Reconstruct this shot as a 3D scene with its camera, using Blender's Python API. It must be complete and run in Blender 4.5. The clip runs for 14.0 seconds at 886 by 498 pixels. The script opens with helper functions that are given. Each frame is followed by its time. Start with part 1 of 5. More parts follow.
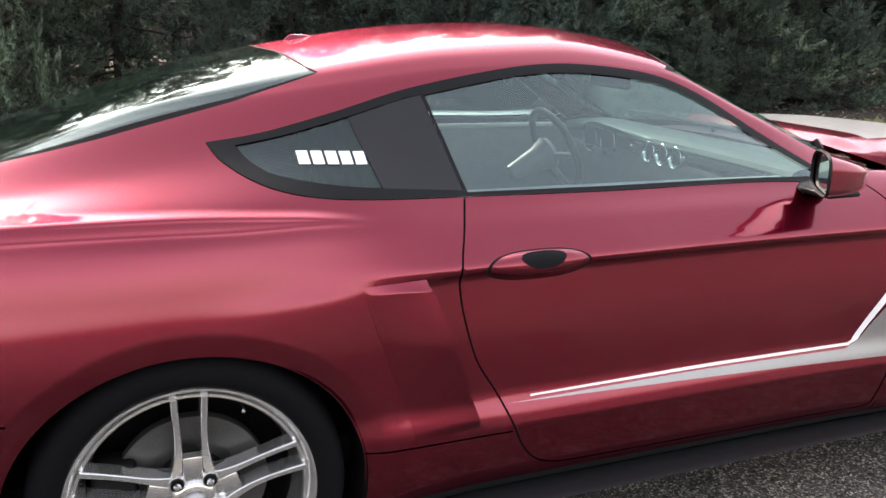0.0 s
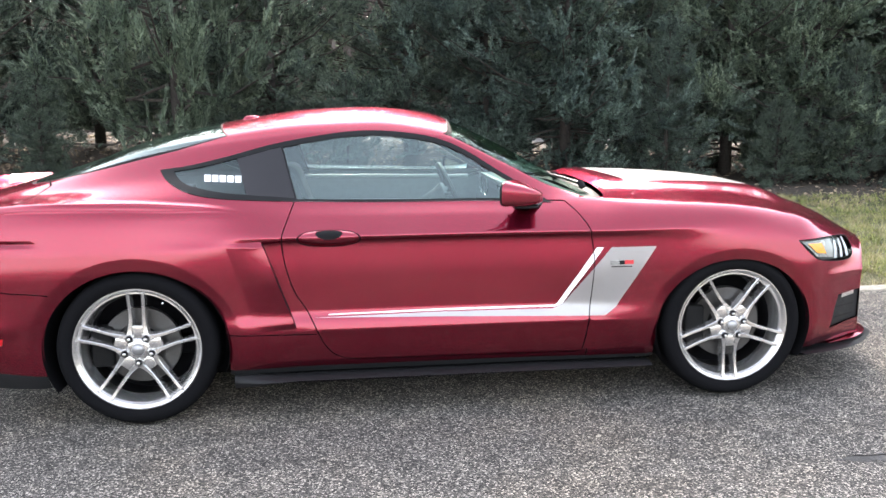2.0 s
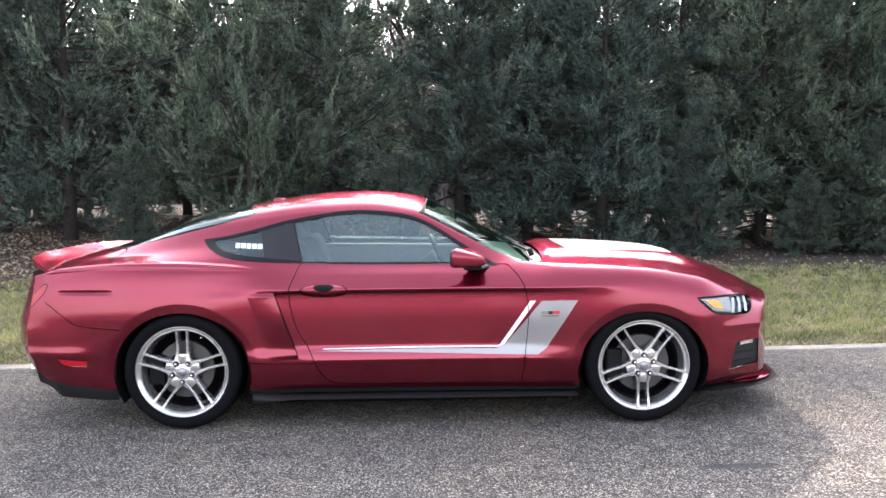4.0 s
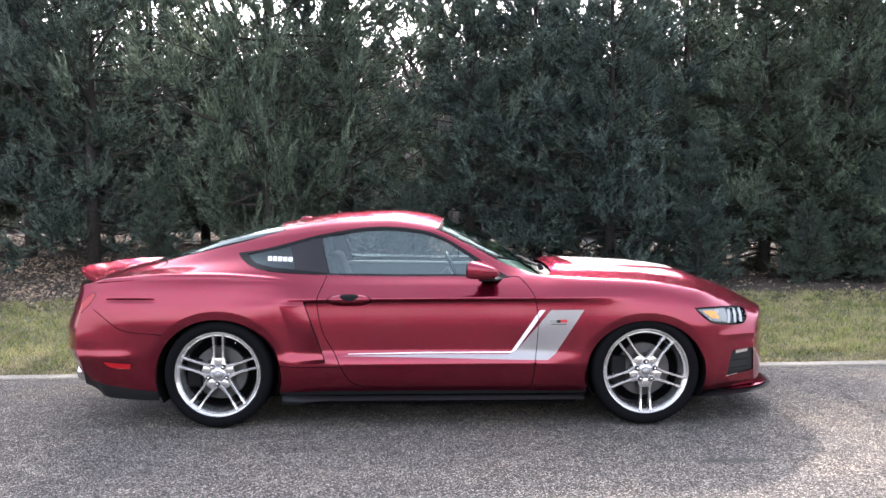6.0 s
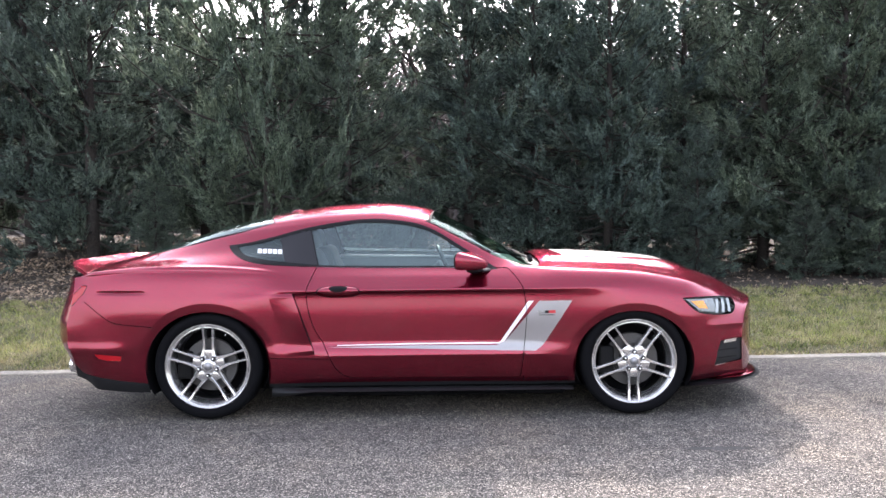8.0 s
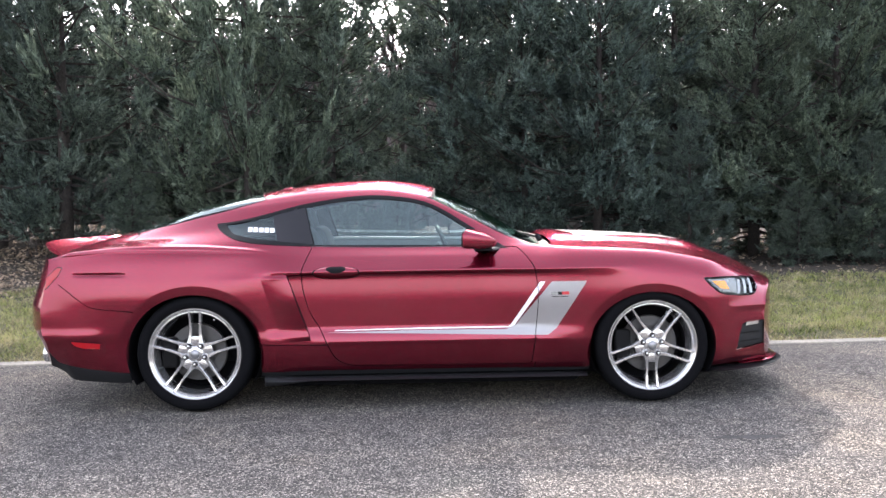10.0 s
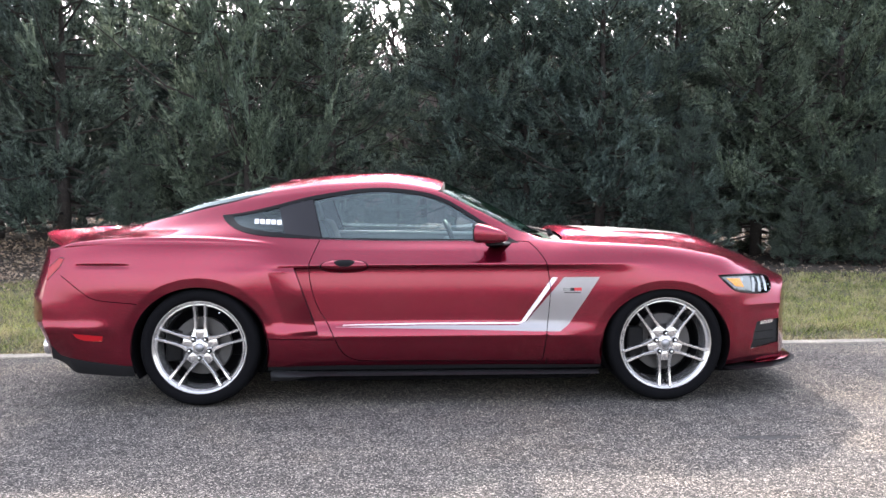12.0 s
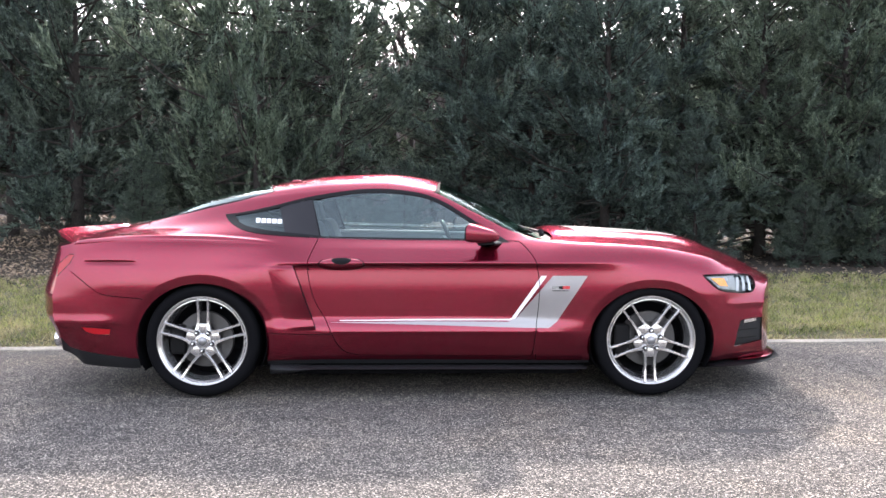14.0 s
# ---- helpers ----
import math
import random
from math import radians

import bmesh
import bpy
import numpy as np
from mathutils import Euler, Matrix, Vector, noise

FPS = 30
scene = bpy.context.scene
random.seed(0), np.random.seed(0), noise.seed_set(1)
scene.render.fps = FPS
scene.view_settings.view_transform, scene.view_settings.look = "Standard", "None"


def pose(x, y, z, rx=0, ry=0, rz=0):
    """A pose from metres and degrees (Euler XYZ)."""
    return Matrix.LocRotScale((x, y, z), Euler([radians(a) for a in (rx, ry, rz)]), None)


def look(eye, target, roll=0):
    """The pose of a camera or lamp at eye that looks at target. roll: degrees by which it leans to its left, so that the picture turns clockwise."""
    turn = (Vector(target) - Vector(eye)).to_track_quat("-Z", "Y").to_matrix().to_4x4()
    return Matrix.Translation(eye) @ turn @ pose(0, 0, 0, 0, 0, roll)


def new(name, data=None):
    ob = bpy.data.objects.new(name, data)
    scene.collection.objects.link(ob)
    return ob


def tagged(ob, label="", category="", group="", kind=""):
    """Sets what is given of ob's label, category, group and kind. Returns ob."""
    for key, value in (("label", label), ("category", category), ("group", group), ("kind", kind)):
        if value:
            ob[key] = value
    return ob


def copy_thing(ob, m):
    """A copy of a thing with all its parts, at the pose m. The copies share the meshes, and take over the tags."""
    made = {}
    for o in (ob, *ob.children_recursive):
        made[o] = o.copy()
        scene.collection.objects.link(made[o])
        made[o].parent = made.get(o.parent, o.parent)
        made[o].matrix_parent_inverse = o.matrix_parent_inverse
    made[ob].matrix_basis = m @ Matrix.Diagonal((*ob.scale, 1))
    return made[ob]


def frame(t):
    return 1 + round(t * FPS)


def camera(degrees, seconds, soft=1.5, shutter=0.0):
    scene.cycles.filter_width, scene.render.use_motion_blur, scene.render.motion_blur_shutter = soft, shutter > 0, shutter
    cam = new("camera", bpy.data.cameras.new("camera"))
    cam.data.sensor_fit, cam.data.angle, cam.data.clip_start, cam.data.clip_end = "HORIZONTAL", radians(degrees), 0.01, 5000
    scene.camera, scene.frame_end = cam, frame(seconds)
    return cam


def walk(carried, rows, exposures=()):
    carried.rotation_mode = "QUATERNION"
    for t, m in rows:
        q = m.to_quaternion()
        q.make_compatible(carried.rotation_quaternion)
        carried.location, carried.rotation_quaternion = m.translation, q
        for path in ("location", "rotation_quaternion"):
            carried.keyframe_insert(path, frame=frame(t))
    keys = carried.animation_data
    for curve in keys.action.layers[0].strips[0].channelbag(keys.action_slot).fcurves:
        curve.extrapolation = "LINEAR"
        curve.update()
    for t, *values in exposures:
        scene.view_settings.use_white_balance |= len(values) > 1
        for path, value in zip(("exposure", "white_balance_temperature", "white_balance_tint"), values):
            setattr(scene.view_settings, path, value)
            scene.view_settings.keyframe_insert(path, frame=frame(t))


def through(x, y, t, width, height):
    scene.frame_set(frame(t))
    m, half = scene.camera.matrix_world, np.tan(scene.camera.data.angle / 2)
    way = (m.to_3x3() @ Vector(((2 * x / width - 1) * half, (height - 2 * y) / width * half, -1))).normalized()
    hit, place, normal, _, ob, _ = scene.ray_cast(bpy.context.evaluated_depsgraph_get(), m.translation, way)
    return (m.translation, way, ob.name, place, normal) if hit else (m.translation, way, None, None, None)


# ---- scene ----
cam = camera(57.4, 14.0)
PATH = [
    (0, (-0.037, -2.576, 1.37), (0.632, -0.768, 0.837), 0.5),
    (0.5, (0.122, -3.083, 1.375), (0.48, -1.175, 0.893), -1.3),
    (1, (0.289, -3.608, 1.373), (0.558, -1.666, 0.976), -0.9),
    (1.5, (0.624, -4.069, 1.374), (0.831, -2.115, 1.003), -0.6),
    (2, (0.91, -4.436, 1.381), (1.148, -2.481, 1.034), -0.4),
    (2.5, (1.169, -4.783, 1.434), (1.367, -2.815, 1.134), -0.7),
    (3, (1.367, -5.129, 1.483), (1.488, -3.146, 1.258), -0.9),
    (3.5, (1.458, -5.397, 1.481), (1.511, -3.407, 1.284), -0.8),
    (6, (1.393, -6.007, 1.38), (1.409, -4.009, 1.284), -0.4),
    (6.5, (1.429, -6.049, 1.371), (1.431, -4.051, 1.276), -0.3),
    (7, (1.441, -6.062, 1.352), (1.427, -4.065, 1.243), -0.4),
    (7.5, (1.473, -6.059, 1.315), (1.463, -4.062, 1.212), -0.7),
    (8, (1.49, -6.033, 1.315), (1.497, -4.035, 1.223), -0.7),
    (10.5, (1.257, -5.584, 1.194), (1.341, -3.59, 1.07), -0.4),
    (11, (1.209, -5.526, 1.203), (1.312, -3.534, 1.066), 0.1),
    (11.5, (1.203, -5.535, 1.164), (1.298, -3.541, 1.045), 0.2),
    (12, (1.238, -5.59, 1.181), (1.311, -3.594, 1.066), -0.2),
    (12.5, (1.238, -5.698, 1.192), (1.312, -3.702, 1.081), -0.3),
    (13, (1.224, -5.811, 1.155), (1.301, -3.815, 1.047), -0.4),
    (13.5, (1.268, -5.803, 1.159), (1.331, -3.807, 1.051), -0.1),
    (14, (1.345, -5.775, 1.193), (1.388, -3.779, 1.075), 0.1),
]
walk(cam, [(t, look(eye, target, roll)) for t, eye, target, roll in PATH], [(0.0, 2.2, 6950, 14), (0.5, 2.5, 6800, 13), (1.0, 2.6, 6650, 10), (2.0, 2.9, 6500, 12), (3.0, 2.6, 6350, 15), (3.5, 2.6, 6300, 16), (6.0, 2.45, 6200, 18), (8.0, 2.42, 6200, 18), (10.5, 2.47, 6250, 17), (14.0, 2.47, 6250, 17)])

# ---- light: a hazy, high spring sun behind the trees, and the sky ----
SUN = Vector((0.03, 1.45, 1.0)).normalized()
world = bpy.data.worlds.new("sky")
scene.world = world
world.use_nodes = True
wn = world.node_tree.nodes
sky = wn.new("ShaderNodeTexSky")
sky.sky_type, sky.sun_disc = "NISHITA", False
sky.sun_elevation, sky.sun_rotation = math.asin(SUN.z), math.atan2(SUN.x, SUN.y)
sky.air_density, sky.dust_density, sky.ozone_density = 1.3, 3.5, 1.0
wn["Background"].inputs["Strength"].default_value = 0.158
haze = wn.new("ShaderNodeHueSaturation")       # thin high cloud takes most of the blue out of the sky
haze.inputs["Saturation"].default_value = 0.42
world.node_tree.links.new(sky.outputs["Color"], haze.inputs["Color"])
world.node_tree.links.new(haze.outputs["Color"], wn["Background"].inputs["Color"])
sun = new("sun", bpy.data.lights.new("sun", "SUN"))
sun.data.energy, sun.data.angle, sun.data.color = 1.5, radians(2.5), (1.0, 0.90, 0.77)
sun.matrix_world = look((0, 0, 0), -SUN)

# ---- materials ----
def shader(name):
    m = bpy.data.materials.new(name)
    m.use_nodes = True
    return m, m.node_tree.nodes, m.node_tree.links, m.node_tree.nodes["Principled BSDF"]


def noise_of(n, l, scale, detail=4.0, rough=0.55, kind="ShaderNodeTexNoise"):
    co = n.new("ShaderNodeTexCoord")
    t = n.new(kind)
    t.inputs["Scale"].default_value = scale
    if kind == "ShaderNodeTexNoise":
        t.inputs["Detail"].default_value, t.inputs["Roughness"].default_value = detail, rough
    l.new(co.outputs["Object"], t.inputs["Vector"])
    return t


def ramp(n, l, source, *stops):
    r = n.new("ShaderNodeValToRGB")
    while len(r.color_ramp.elements) < len(stops):
        r.color_ramp.elements.new(0.5)
    for e, (p, c) in zip(r.color_ramp.elements, stops):
        e.position, e.color = p, (*c, 1) if len(c) == 3 else c
    l.new(source, r.inputs["Fac"])
    return r


def mixed(n, l, kind, fac, a, b):
    m = n.new("ShaderNodeMix")
    m.data_type, m.blend_type = "RGBA", kind
    if isinstance(fac, float):
        m.inputs["Factor"].default_value = fac
    else:
        l.new(fac, m.inputs["Factor"])
    for i, c in ((6, a), (7, b)):
        if isinstance(c, tuple):
            m.inputs[i].default_value = (*c, 1)
        else:
            l.new(c, m.inputs[i])
    return m.outputs[2]


def bumped(n, l, b, source, strength, distance):
    k = n.new("ShaderNodeBump")
    k.inputs["Strength"].default_value, k.inputs["Distance"].default_value = strength, distance
    l.new(source, k.inputs["Height"])
    l.new(k.outputs["Normal"], b.inputs["Normal"])


def plain(name, colour, rough=0.5, metal=0.0, grain=0.12, scale=60.0, bump=0.0, coat=0.0):
    """A surface of one colour with fine grain and broad patches of wear."""
    m, n, l, b = shader(name)
    fine, broad = noise_of(n, l, scale), noise_of(n, l, scale / 14, 3)
    lo, hi = tuple(c * (1 - grain) for c in colour), tuple(min(1, c * (1 + grain)) for c in colour)
    f = ramp(n, l, fine.outputs["Fac"], (0.3, lo), (0.7, hi))
    g = ramp(n, l, broad.outputs["Fac"], (0.3, (1 - grain,) * 3), (0.7, (1, 1, 1)))
    l.new(mixed(n, l, "MULTIPLY", 1.0, f.outputs["Color"], g.outputs["Color"]), b.inputs["Base Color"])
    r = ramp(n, l, broad.outputs["Fac"], (0.3, (max(0, rough - .06),) * 3), (0.7, (min(1, rough + .06),) * 3))
    l.new(r.outputs["Color"], b.inputs["Roughness"])
    b.inputs["Metallic"].default_value = metal
    b.inputs["Coat Weight"].default_value = coat
    b.inputs["Coat Roughness"].default_value = 0.03
    if bump:
        bumped(n, l, b, fine.outputs["Fac"], bump, 0.002)
    return m


def car_paint():
    m, n, l, b = shader("ruby_metallic_paint")
    flake = noise_of(n, l, 1400.0, 1)
    dust = noise_of(n, l, 3.0, 5)
    c = ramp(n, l, flake.outputs["Fac"], (0.35, (0.160, 0.0043, 0.018)), (0.65, (0.240, 0.0076, 0.030)))
    d = ramp(n, l, dust.outputs["Fac"], (0.45, (0, 0, 0)), (0.8, (0.02, 0.02, 0.02)))
    l.new(mixed(n, l, "MIX", d.outputs["Color"], c.outputs["Color"], (0.42, 0.36, 0.33)), b.inputs["Base Color"])
    b.inputs["Metallic"].default_value, b.inputs["Roughness"].default_value = 0.96, 0.25
    b.inputs["Coat Weight"].default_value, b.inputs["Coat Roughness"].default_value = 1.0, 0.075
    b.inputs["Coat IOR"].default_value = 1.47
    b.inputs["Specular Tint"].default_value = (0.93, 0.52, 0.60, 1)
    b.inputs["Roughness"].default_value = 0.22
    # flakes that lie less flat scatter more widely
    wide, mix = n.new("ShaderNodeBsdfPrincipled"), n.new("ShaderNodeMixShader")
    for k in ("Metallic", "Coat Weight", "Coat Roughness", "Coat IOR", "Specular Tint"):
        wide.inputs[k].default_value = b.inputs[k].default_value
    wide.inputs["Roughness"].default_value = 0.46
    l.new(b.inputs["Base Color"].links[0].from_socket, wide.inputs["Base Color"])
    mix.inputs["Fac"].default_value = 0.32
    l.new(b.outputs[0], mix.inputs[1])
    l.new(wide.outputs[0], mix.inputs[2])
    l.new(mix.outputs[0], n["Material Output"].inputs["Surface"])
    return m


def glass(name, tint, gain=1.0, rough=0.01):
    m, n, l, b = shader(name)
    n.remove(b)
    clear, gloss, mix, fres = n.new("ShaderNodeBsdfTransparent"), n.new("ShaderNodeBsdfGlossy"), n.new("ShaderNodeMixShader"), n.new("ShaderNodeFresnel")
    clear.inputs["Color"].default_value = (*tint, 1)
    gloss.inputs["Roughness"].default_value = rough
    gloss.inputs["Color"].default_value = (0.82, 1.0, 1.0, 1)
    fres.inputs["IOR"].default_value = 1.5
    up = n.new("ShaderNodeMath")
    up.operation, up.use_clamp = "MULTIPLY", True
    up.inputs[1].default_value = gain
    l.new(fres.outputs["Fac"], up.inputs[0])
    l.new(up.outputs[0], mix.inputs["Fac"])
    l.new(clear.outputs[0], mix.inputs[1])
    l.new(gloss.outputs[0], mix.inputs[2])
    l.new(mix.outputs[0], n["Material Output"].inputs["Surface"])
    return m


def asphalt():
    m, n, l, b = shader("worn_asphalt")
    stones, fine, broad = noise_of(n, l, 158.0, kind="ShaderNodeTexVoronoi"), noise_of(n, l, 280.0, 3), noise_of(n, l, 0.7, 6, 0.62)
    cell = n.new("ShaderNodeSeparateColor")
    l.new(stones.outputs["Color"], cell.inputs["Color"])
    c = ramp(n, l, cell.outputs["Red"], (0.0, (0.030, 0.029, 0.028)), (0.50, (0.116, 0.109, 0.101)), (0.80, (0.222, 0.204, 0.182)), (0.97, (0.60, 0.55, 0.48)))
    s = ramp(n, l, fine.outputs["Fac"], (0.38, (0.55, 0.55, 0.56)), (0.62, (1.12, 1.12, 1.10)))
    p = ramp(n, l, broad.outputs["Fac"], (0.30, (0.66, 0.67, 0.70)), (0.50, (0.88, 0.87, 0.87)), (0.70, (1.16, 1.08, 0.98)))
    mid = ramp(n, l, noise_of(n, l, 7.0, 9, 0.7).outputs["Fac"], (0.32, (0.62, 0.62, 0.63)), (0.55, (0.95, 0.95, 0.95)), (0.70, (1.12, 1.11, 1.08)))
    a = mixed(n, l, "MULTIPLY", 1.0, mixed(n, l, "MULTIPLY", 1.0, c.outputs["Color"], s.outputs["Color"]), mid.outputs["Color"])
    l.new(mixed(n, l, "MULTIPLY", 1.0, a, p.outputs["Color"]), b.inputs["Base Color"])
    b.inputs["Roughness"].default_value = 0.88
    b.inputs["Specular IOR Level"].default_value = 0.15
    bumped(n, l, b, stones.outputs["Distance"], 0.5, 0.004)
    return m


def patchy(name, rough, scale, *stops, bump=0.3, distance=0.01):
    """Natural ground or bark: colour stops over noise of two scales."""
    m, n, l, b = shader(name)
    fine, broad = noise_of(n, l, scale, 6, 0.65), noise_of(n, l, scale / 18, 3)
    c = ramp(n, l, fine.outputs["Fac"], *stops)
    p = ramp(n, l, broad.outputs["Fac"], (0.3, (0.65, 0.65, 0.65)), (0.7, (1.05, 1.03, 1.0)))
    l.new(mixed(n, l, "MULTIPLY", 1.0, c.outputs["Color"], p.outputs["Color"]), b.inputs["Base Color"])
    b.inputs["Roughness"].default_value = rough
    bumped(n, l, b, fine.outputs["Fac"], bump, distance)
    return m


def foliage(name, dark, light, through=0.25, rough=0.55, straw=None):
    """Leaves: varied from piece to piece, and let some light through."""
    m, n, l, b = shader(name)
    geo = n.new("ShaderNodeNewGeometry")
    broad = noise_of(n, l, 1.6, 3)
    c = ramp(n, l, geo.outputs["Random Per Island"], (0.0, dark), (1.0, light))
    p = ramp(n, l, broad.outputs["Fac"], (0.3, (0.5, 0.54, 0.52)), (0.7, (1.25, 1.18, 1.05)))
    colour = mixed(n, l, "MULTIPLY", 1.0, c.outputs["Color"], p.outputs["Color"])
    own = n.new("ShaderNodeObjectInfo")
    tone = ramp(n, l, own.outputs["Random"], (0.0, (0.86, 0.93, 0.93)), (0.5, (0.97, 0.98, 0.93)), (1.0, (1.12, 1.12, 0.92)))
    colour = mixed(n, l, "MULTIPLY", 1.0, colour, tone.outputs["Color"])
    if straw:
        dry = ramp(n, l, noise_of(n, l, 3.4, 6, 0.75).outputs["Fac"], (0.46, (0, 0, 0)), (0.60, (0.9, 0.9, 0.9)))
        colour = mixed(n, l, "MIX", dry.outputs["Color"], colour, straw)
    l.new(colour, b.inputs["Base Color"])
    b.inputs["Roughness"].default_value = rough
    t, mix = n.new("ShaderNodeBsdfTranslucent"), n.new("ShaderNodeMixShader")
    l.new(colour, t.inputs["Color"])
    mix.inputs["Fac"].default_value = through
    l.new(b.outputs[0], mix.inputs[1])
    l.new(t.outputs[0], mix.inputs[2])
    l.new(mix.outputs[0], n["Material Output"].inputs["Surface"])
    return m


PAINT = car_paint()
SILVER = plain("silver_vinyl", (0.295, 0.283, 0.287), 0.36, 0.55, 0.05, 300, coat=0.4)
HOODSILVER = plain("pale_silver_vinyl", (0.32, 0.315, 0.31), 0.42, 0.4, 0.05, 300, coat=0.4)
WHITE = plain("white_vinyl", (0.82, 0.82, 0.82), 0.40, 0.0, 0.04)
TRIM = plain("black_rubber_trim", (0.007, 0.007, 0.008), 0.45, 0, 0.15, 200)
GLOSSBLACK = plain("gloss_black_plastic", (0.010, 0.009, 0.011), 0.16, 0, 0.1, 80)
PLASTIC = plain("dark_textured_plastic", (0.011, 0.0112, 0.0125), 0.55, 0, 0.15, 400, 0.2)
GAP = plain("shut_line_shadow_rubber", (0.006, 0.006, 0.007), 0.8, 0, 0.1)
for dull in (TRIM, GAP):
    dull.node_tree.nodes["Principled BSDF"].inputs["Specular IOR Level"].default_value = 0.15
GLOSSBLACK.node_tree.nodes["Principled BSDF"].inputs["Specular IOR Level"].default_value = 0.4
PLASTIC.node_tree.nodes["Principled BSDF"].inputs["Specular IOR Level"].default_value = 0.28
SIDEGLASS = glass("tinted_side_glass", (0.74, 0.83, 0.84), 2.7)
QUARTERGLASS = glass("dark_quarter_glass", (0.42, 0.46, 0.47), 1.5)
SCREENGLASS = glass("green_laminated_glass", (0.46, 0.62, 0.54), 0.28, 0.03)
DARKGLASS = glass("dark_rear_glass", (0.14, 0.17, 0.16), 1.5, 0.06)
LENS = glass("clear_lens", (0.92, 0.94, 0.95), 0.2)
RUBBER = plain("tyre_rubber", (0.005, 0.005, 0.006), 0.85, 0, 0.2, 120, 0.15)
RUBBER.node_tree.nodes["Principled BSDF"].inputs["Specular IOR Level"].default_value = 0.08
ALLOY = plain("silver_alloy", (0.68, 0.67, 0.665), 0.15, 0.88, 0.05, 200, coat=0.3)
# silver barrel with the shade behind the spokes put into its colour
BARRELSHADE = plain("shaded_barrel_alloy", (0.012, 0.012, 0.013), 0.5, 0.2, 0.1, 200)
LAMPGREY = plain("lamp_reflector", (0.30, 0.30, 0.295), 0.25, 0.5, 0.06)
SILLCAP = plain("pale_sill_vinyl", (0.55, 0.55, 0.55), 0.5, 0, 0.08)
ALLOYDARK = plain("shaded_alloy_pocket", (0.32, 0.32, 0.33), 0.35, 0.8, 0.1, 200)
CHROME = plain("chrome", (0.85, 0.86, 0.87), 0.08, 1.0, 0.03)
STEEL = plain("brake_steel", (0.085, 0.082, 0.080), 0.45, 0.7, 0.15, 300)
IRON = plain("dark_cast_iron", (0.007, 0.0068, 0.007), 0.7, 0.0, 0.25, 150)
LINER = plain("wheel_well_liner", (0.005, 0.005, 0.006), 0.9, 0, 0.2)
LAMPDARK = plain("dark_lamp_housing", (0.05, 0.052, 0.055), 0.3, 0.2, 0.1)
REDLENS = plain("red_lens", (0.40, 0.004, 0.010), 0.25, 0, 0.06, 60, coat=0.25)
AMBER = plain("amber_lens", (1.0, 0.34, 0.03), 0.15, 0, 0.06, 60, coat=1.0)
LINER.node_tree.nodes["Principled BSDF"].inputs["Specular IOR Level"].default_value = 0.08
IRON.node_tree.nodes["Principled BSDF"].inputs["Specular IOR Level"].default_value = 0.15
LEATHER = plain("black_leather", (0.030, 0.030, 0.032), 0.42, 0, 0.2, 180, 0.2)
DASH = plain("charcoal_dash_plastic", (0.18, 0.185, 0.19), 0.36, 0, 0.15, 350, 0.15)
BADGERED = plain("red_enamel", (0.50, 0.02, 0.03), 0.3, 0, 0.05)
ASPHALT = asphalt()
STAIN = plain("oil_dark_asphalt", (0.060, 0.057, 0.055), 0.8, 0, 0.7, 170, 0.3)
CRACK = plain("crack_dirt", (0.018, 0.016, 0.015), 0.95, 0, 0.3)
CONCRETE = patchy("kerb_concrete", 0.85, 40, (0.3, (0.25, 0.225, 0.185)), (0.7, (0.46, 0.42, 0.35)), bump=0.25)
TURF = patchy("spring_turf", 0.95, 30, (0.25, (0.045, 0.045, 0.022)), (0.5, (0.12, 0.115, 0.05)), (0.75, (0.30, 0.255, 0.15)), bump=0.6, distance=0.03)
FIELD = patchy("pale_dry_field", 0.95, 6, (0.3, (0.17, 0.165, 0.15)), (0.7, (0.30, 0.29, 0.27)), bump=0.2)
LITTER = patchy("leaf_litter_ground", 0.95, 45, (0.3, (0.018, 0.014, 0.010)), (0.5, (0.050, 0.038, 0.028)), (0.7, (0.12, 0.090, 0.068)), bump=0.8, distance=0.03)
BARK = patchy("grey_brown_bark", 0.9, 35, (0.3, (0.022, 0.018, 0.015)), (0.7, (0.075, 0.062, 0.054)), bump=0.8, distance=0.02)
TWIG = patchy("pale_bare_twigs", 0.9, 9, (0.3, (0.12, 0.10, 0.092)), (0.7, (0.32, 0.285, 0.27)), bump=0.2)
CEDAR = foliage("cedar_foliage", (0.036, 0.053, 0.052), (0.225, 0.290, 0.268), 0.45)
BLADES = foliage("grass_blades", (0.070, 0.095, 0.030), (0.40, 0.43, 0.16), 0.35, straw=(0.46, 0.38, 0.22))
DRYLEAF = foliage("dry_leaves", (0.05, 0.034, 0.026), (0.66, 0.51, 0.42), 0.35)
STRAW = foliage("dry_straw", (0.16, 0.12, 0.07), (0.52, 0.43, 0.28), 0.3)


# ---- building blocks ----
def mesh_of(name, verts, faces, material, flat=False, normals=None):
    me = bpy.data.meshes.new(name)
    me.from_pydata([tuple(map(float, v)) for v in verts], [], [tuple(int(i) for i in f) for f in faces])
    me.materials.append(material)
    if not flat:
        me.polygons.foreach_set("use_smooth", [True] * len(me.polygons))
    me.update()
    if normals is not None:
        me.normals_split_custom_set_from_vertices([tuple(map(float, v)) for v in normals])
    return me


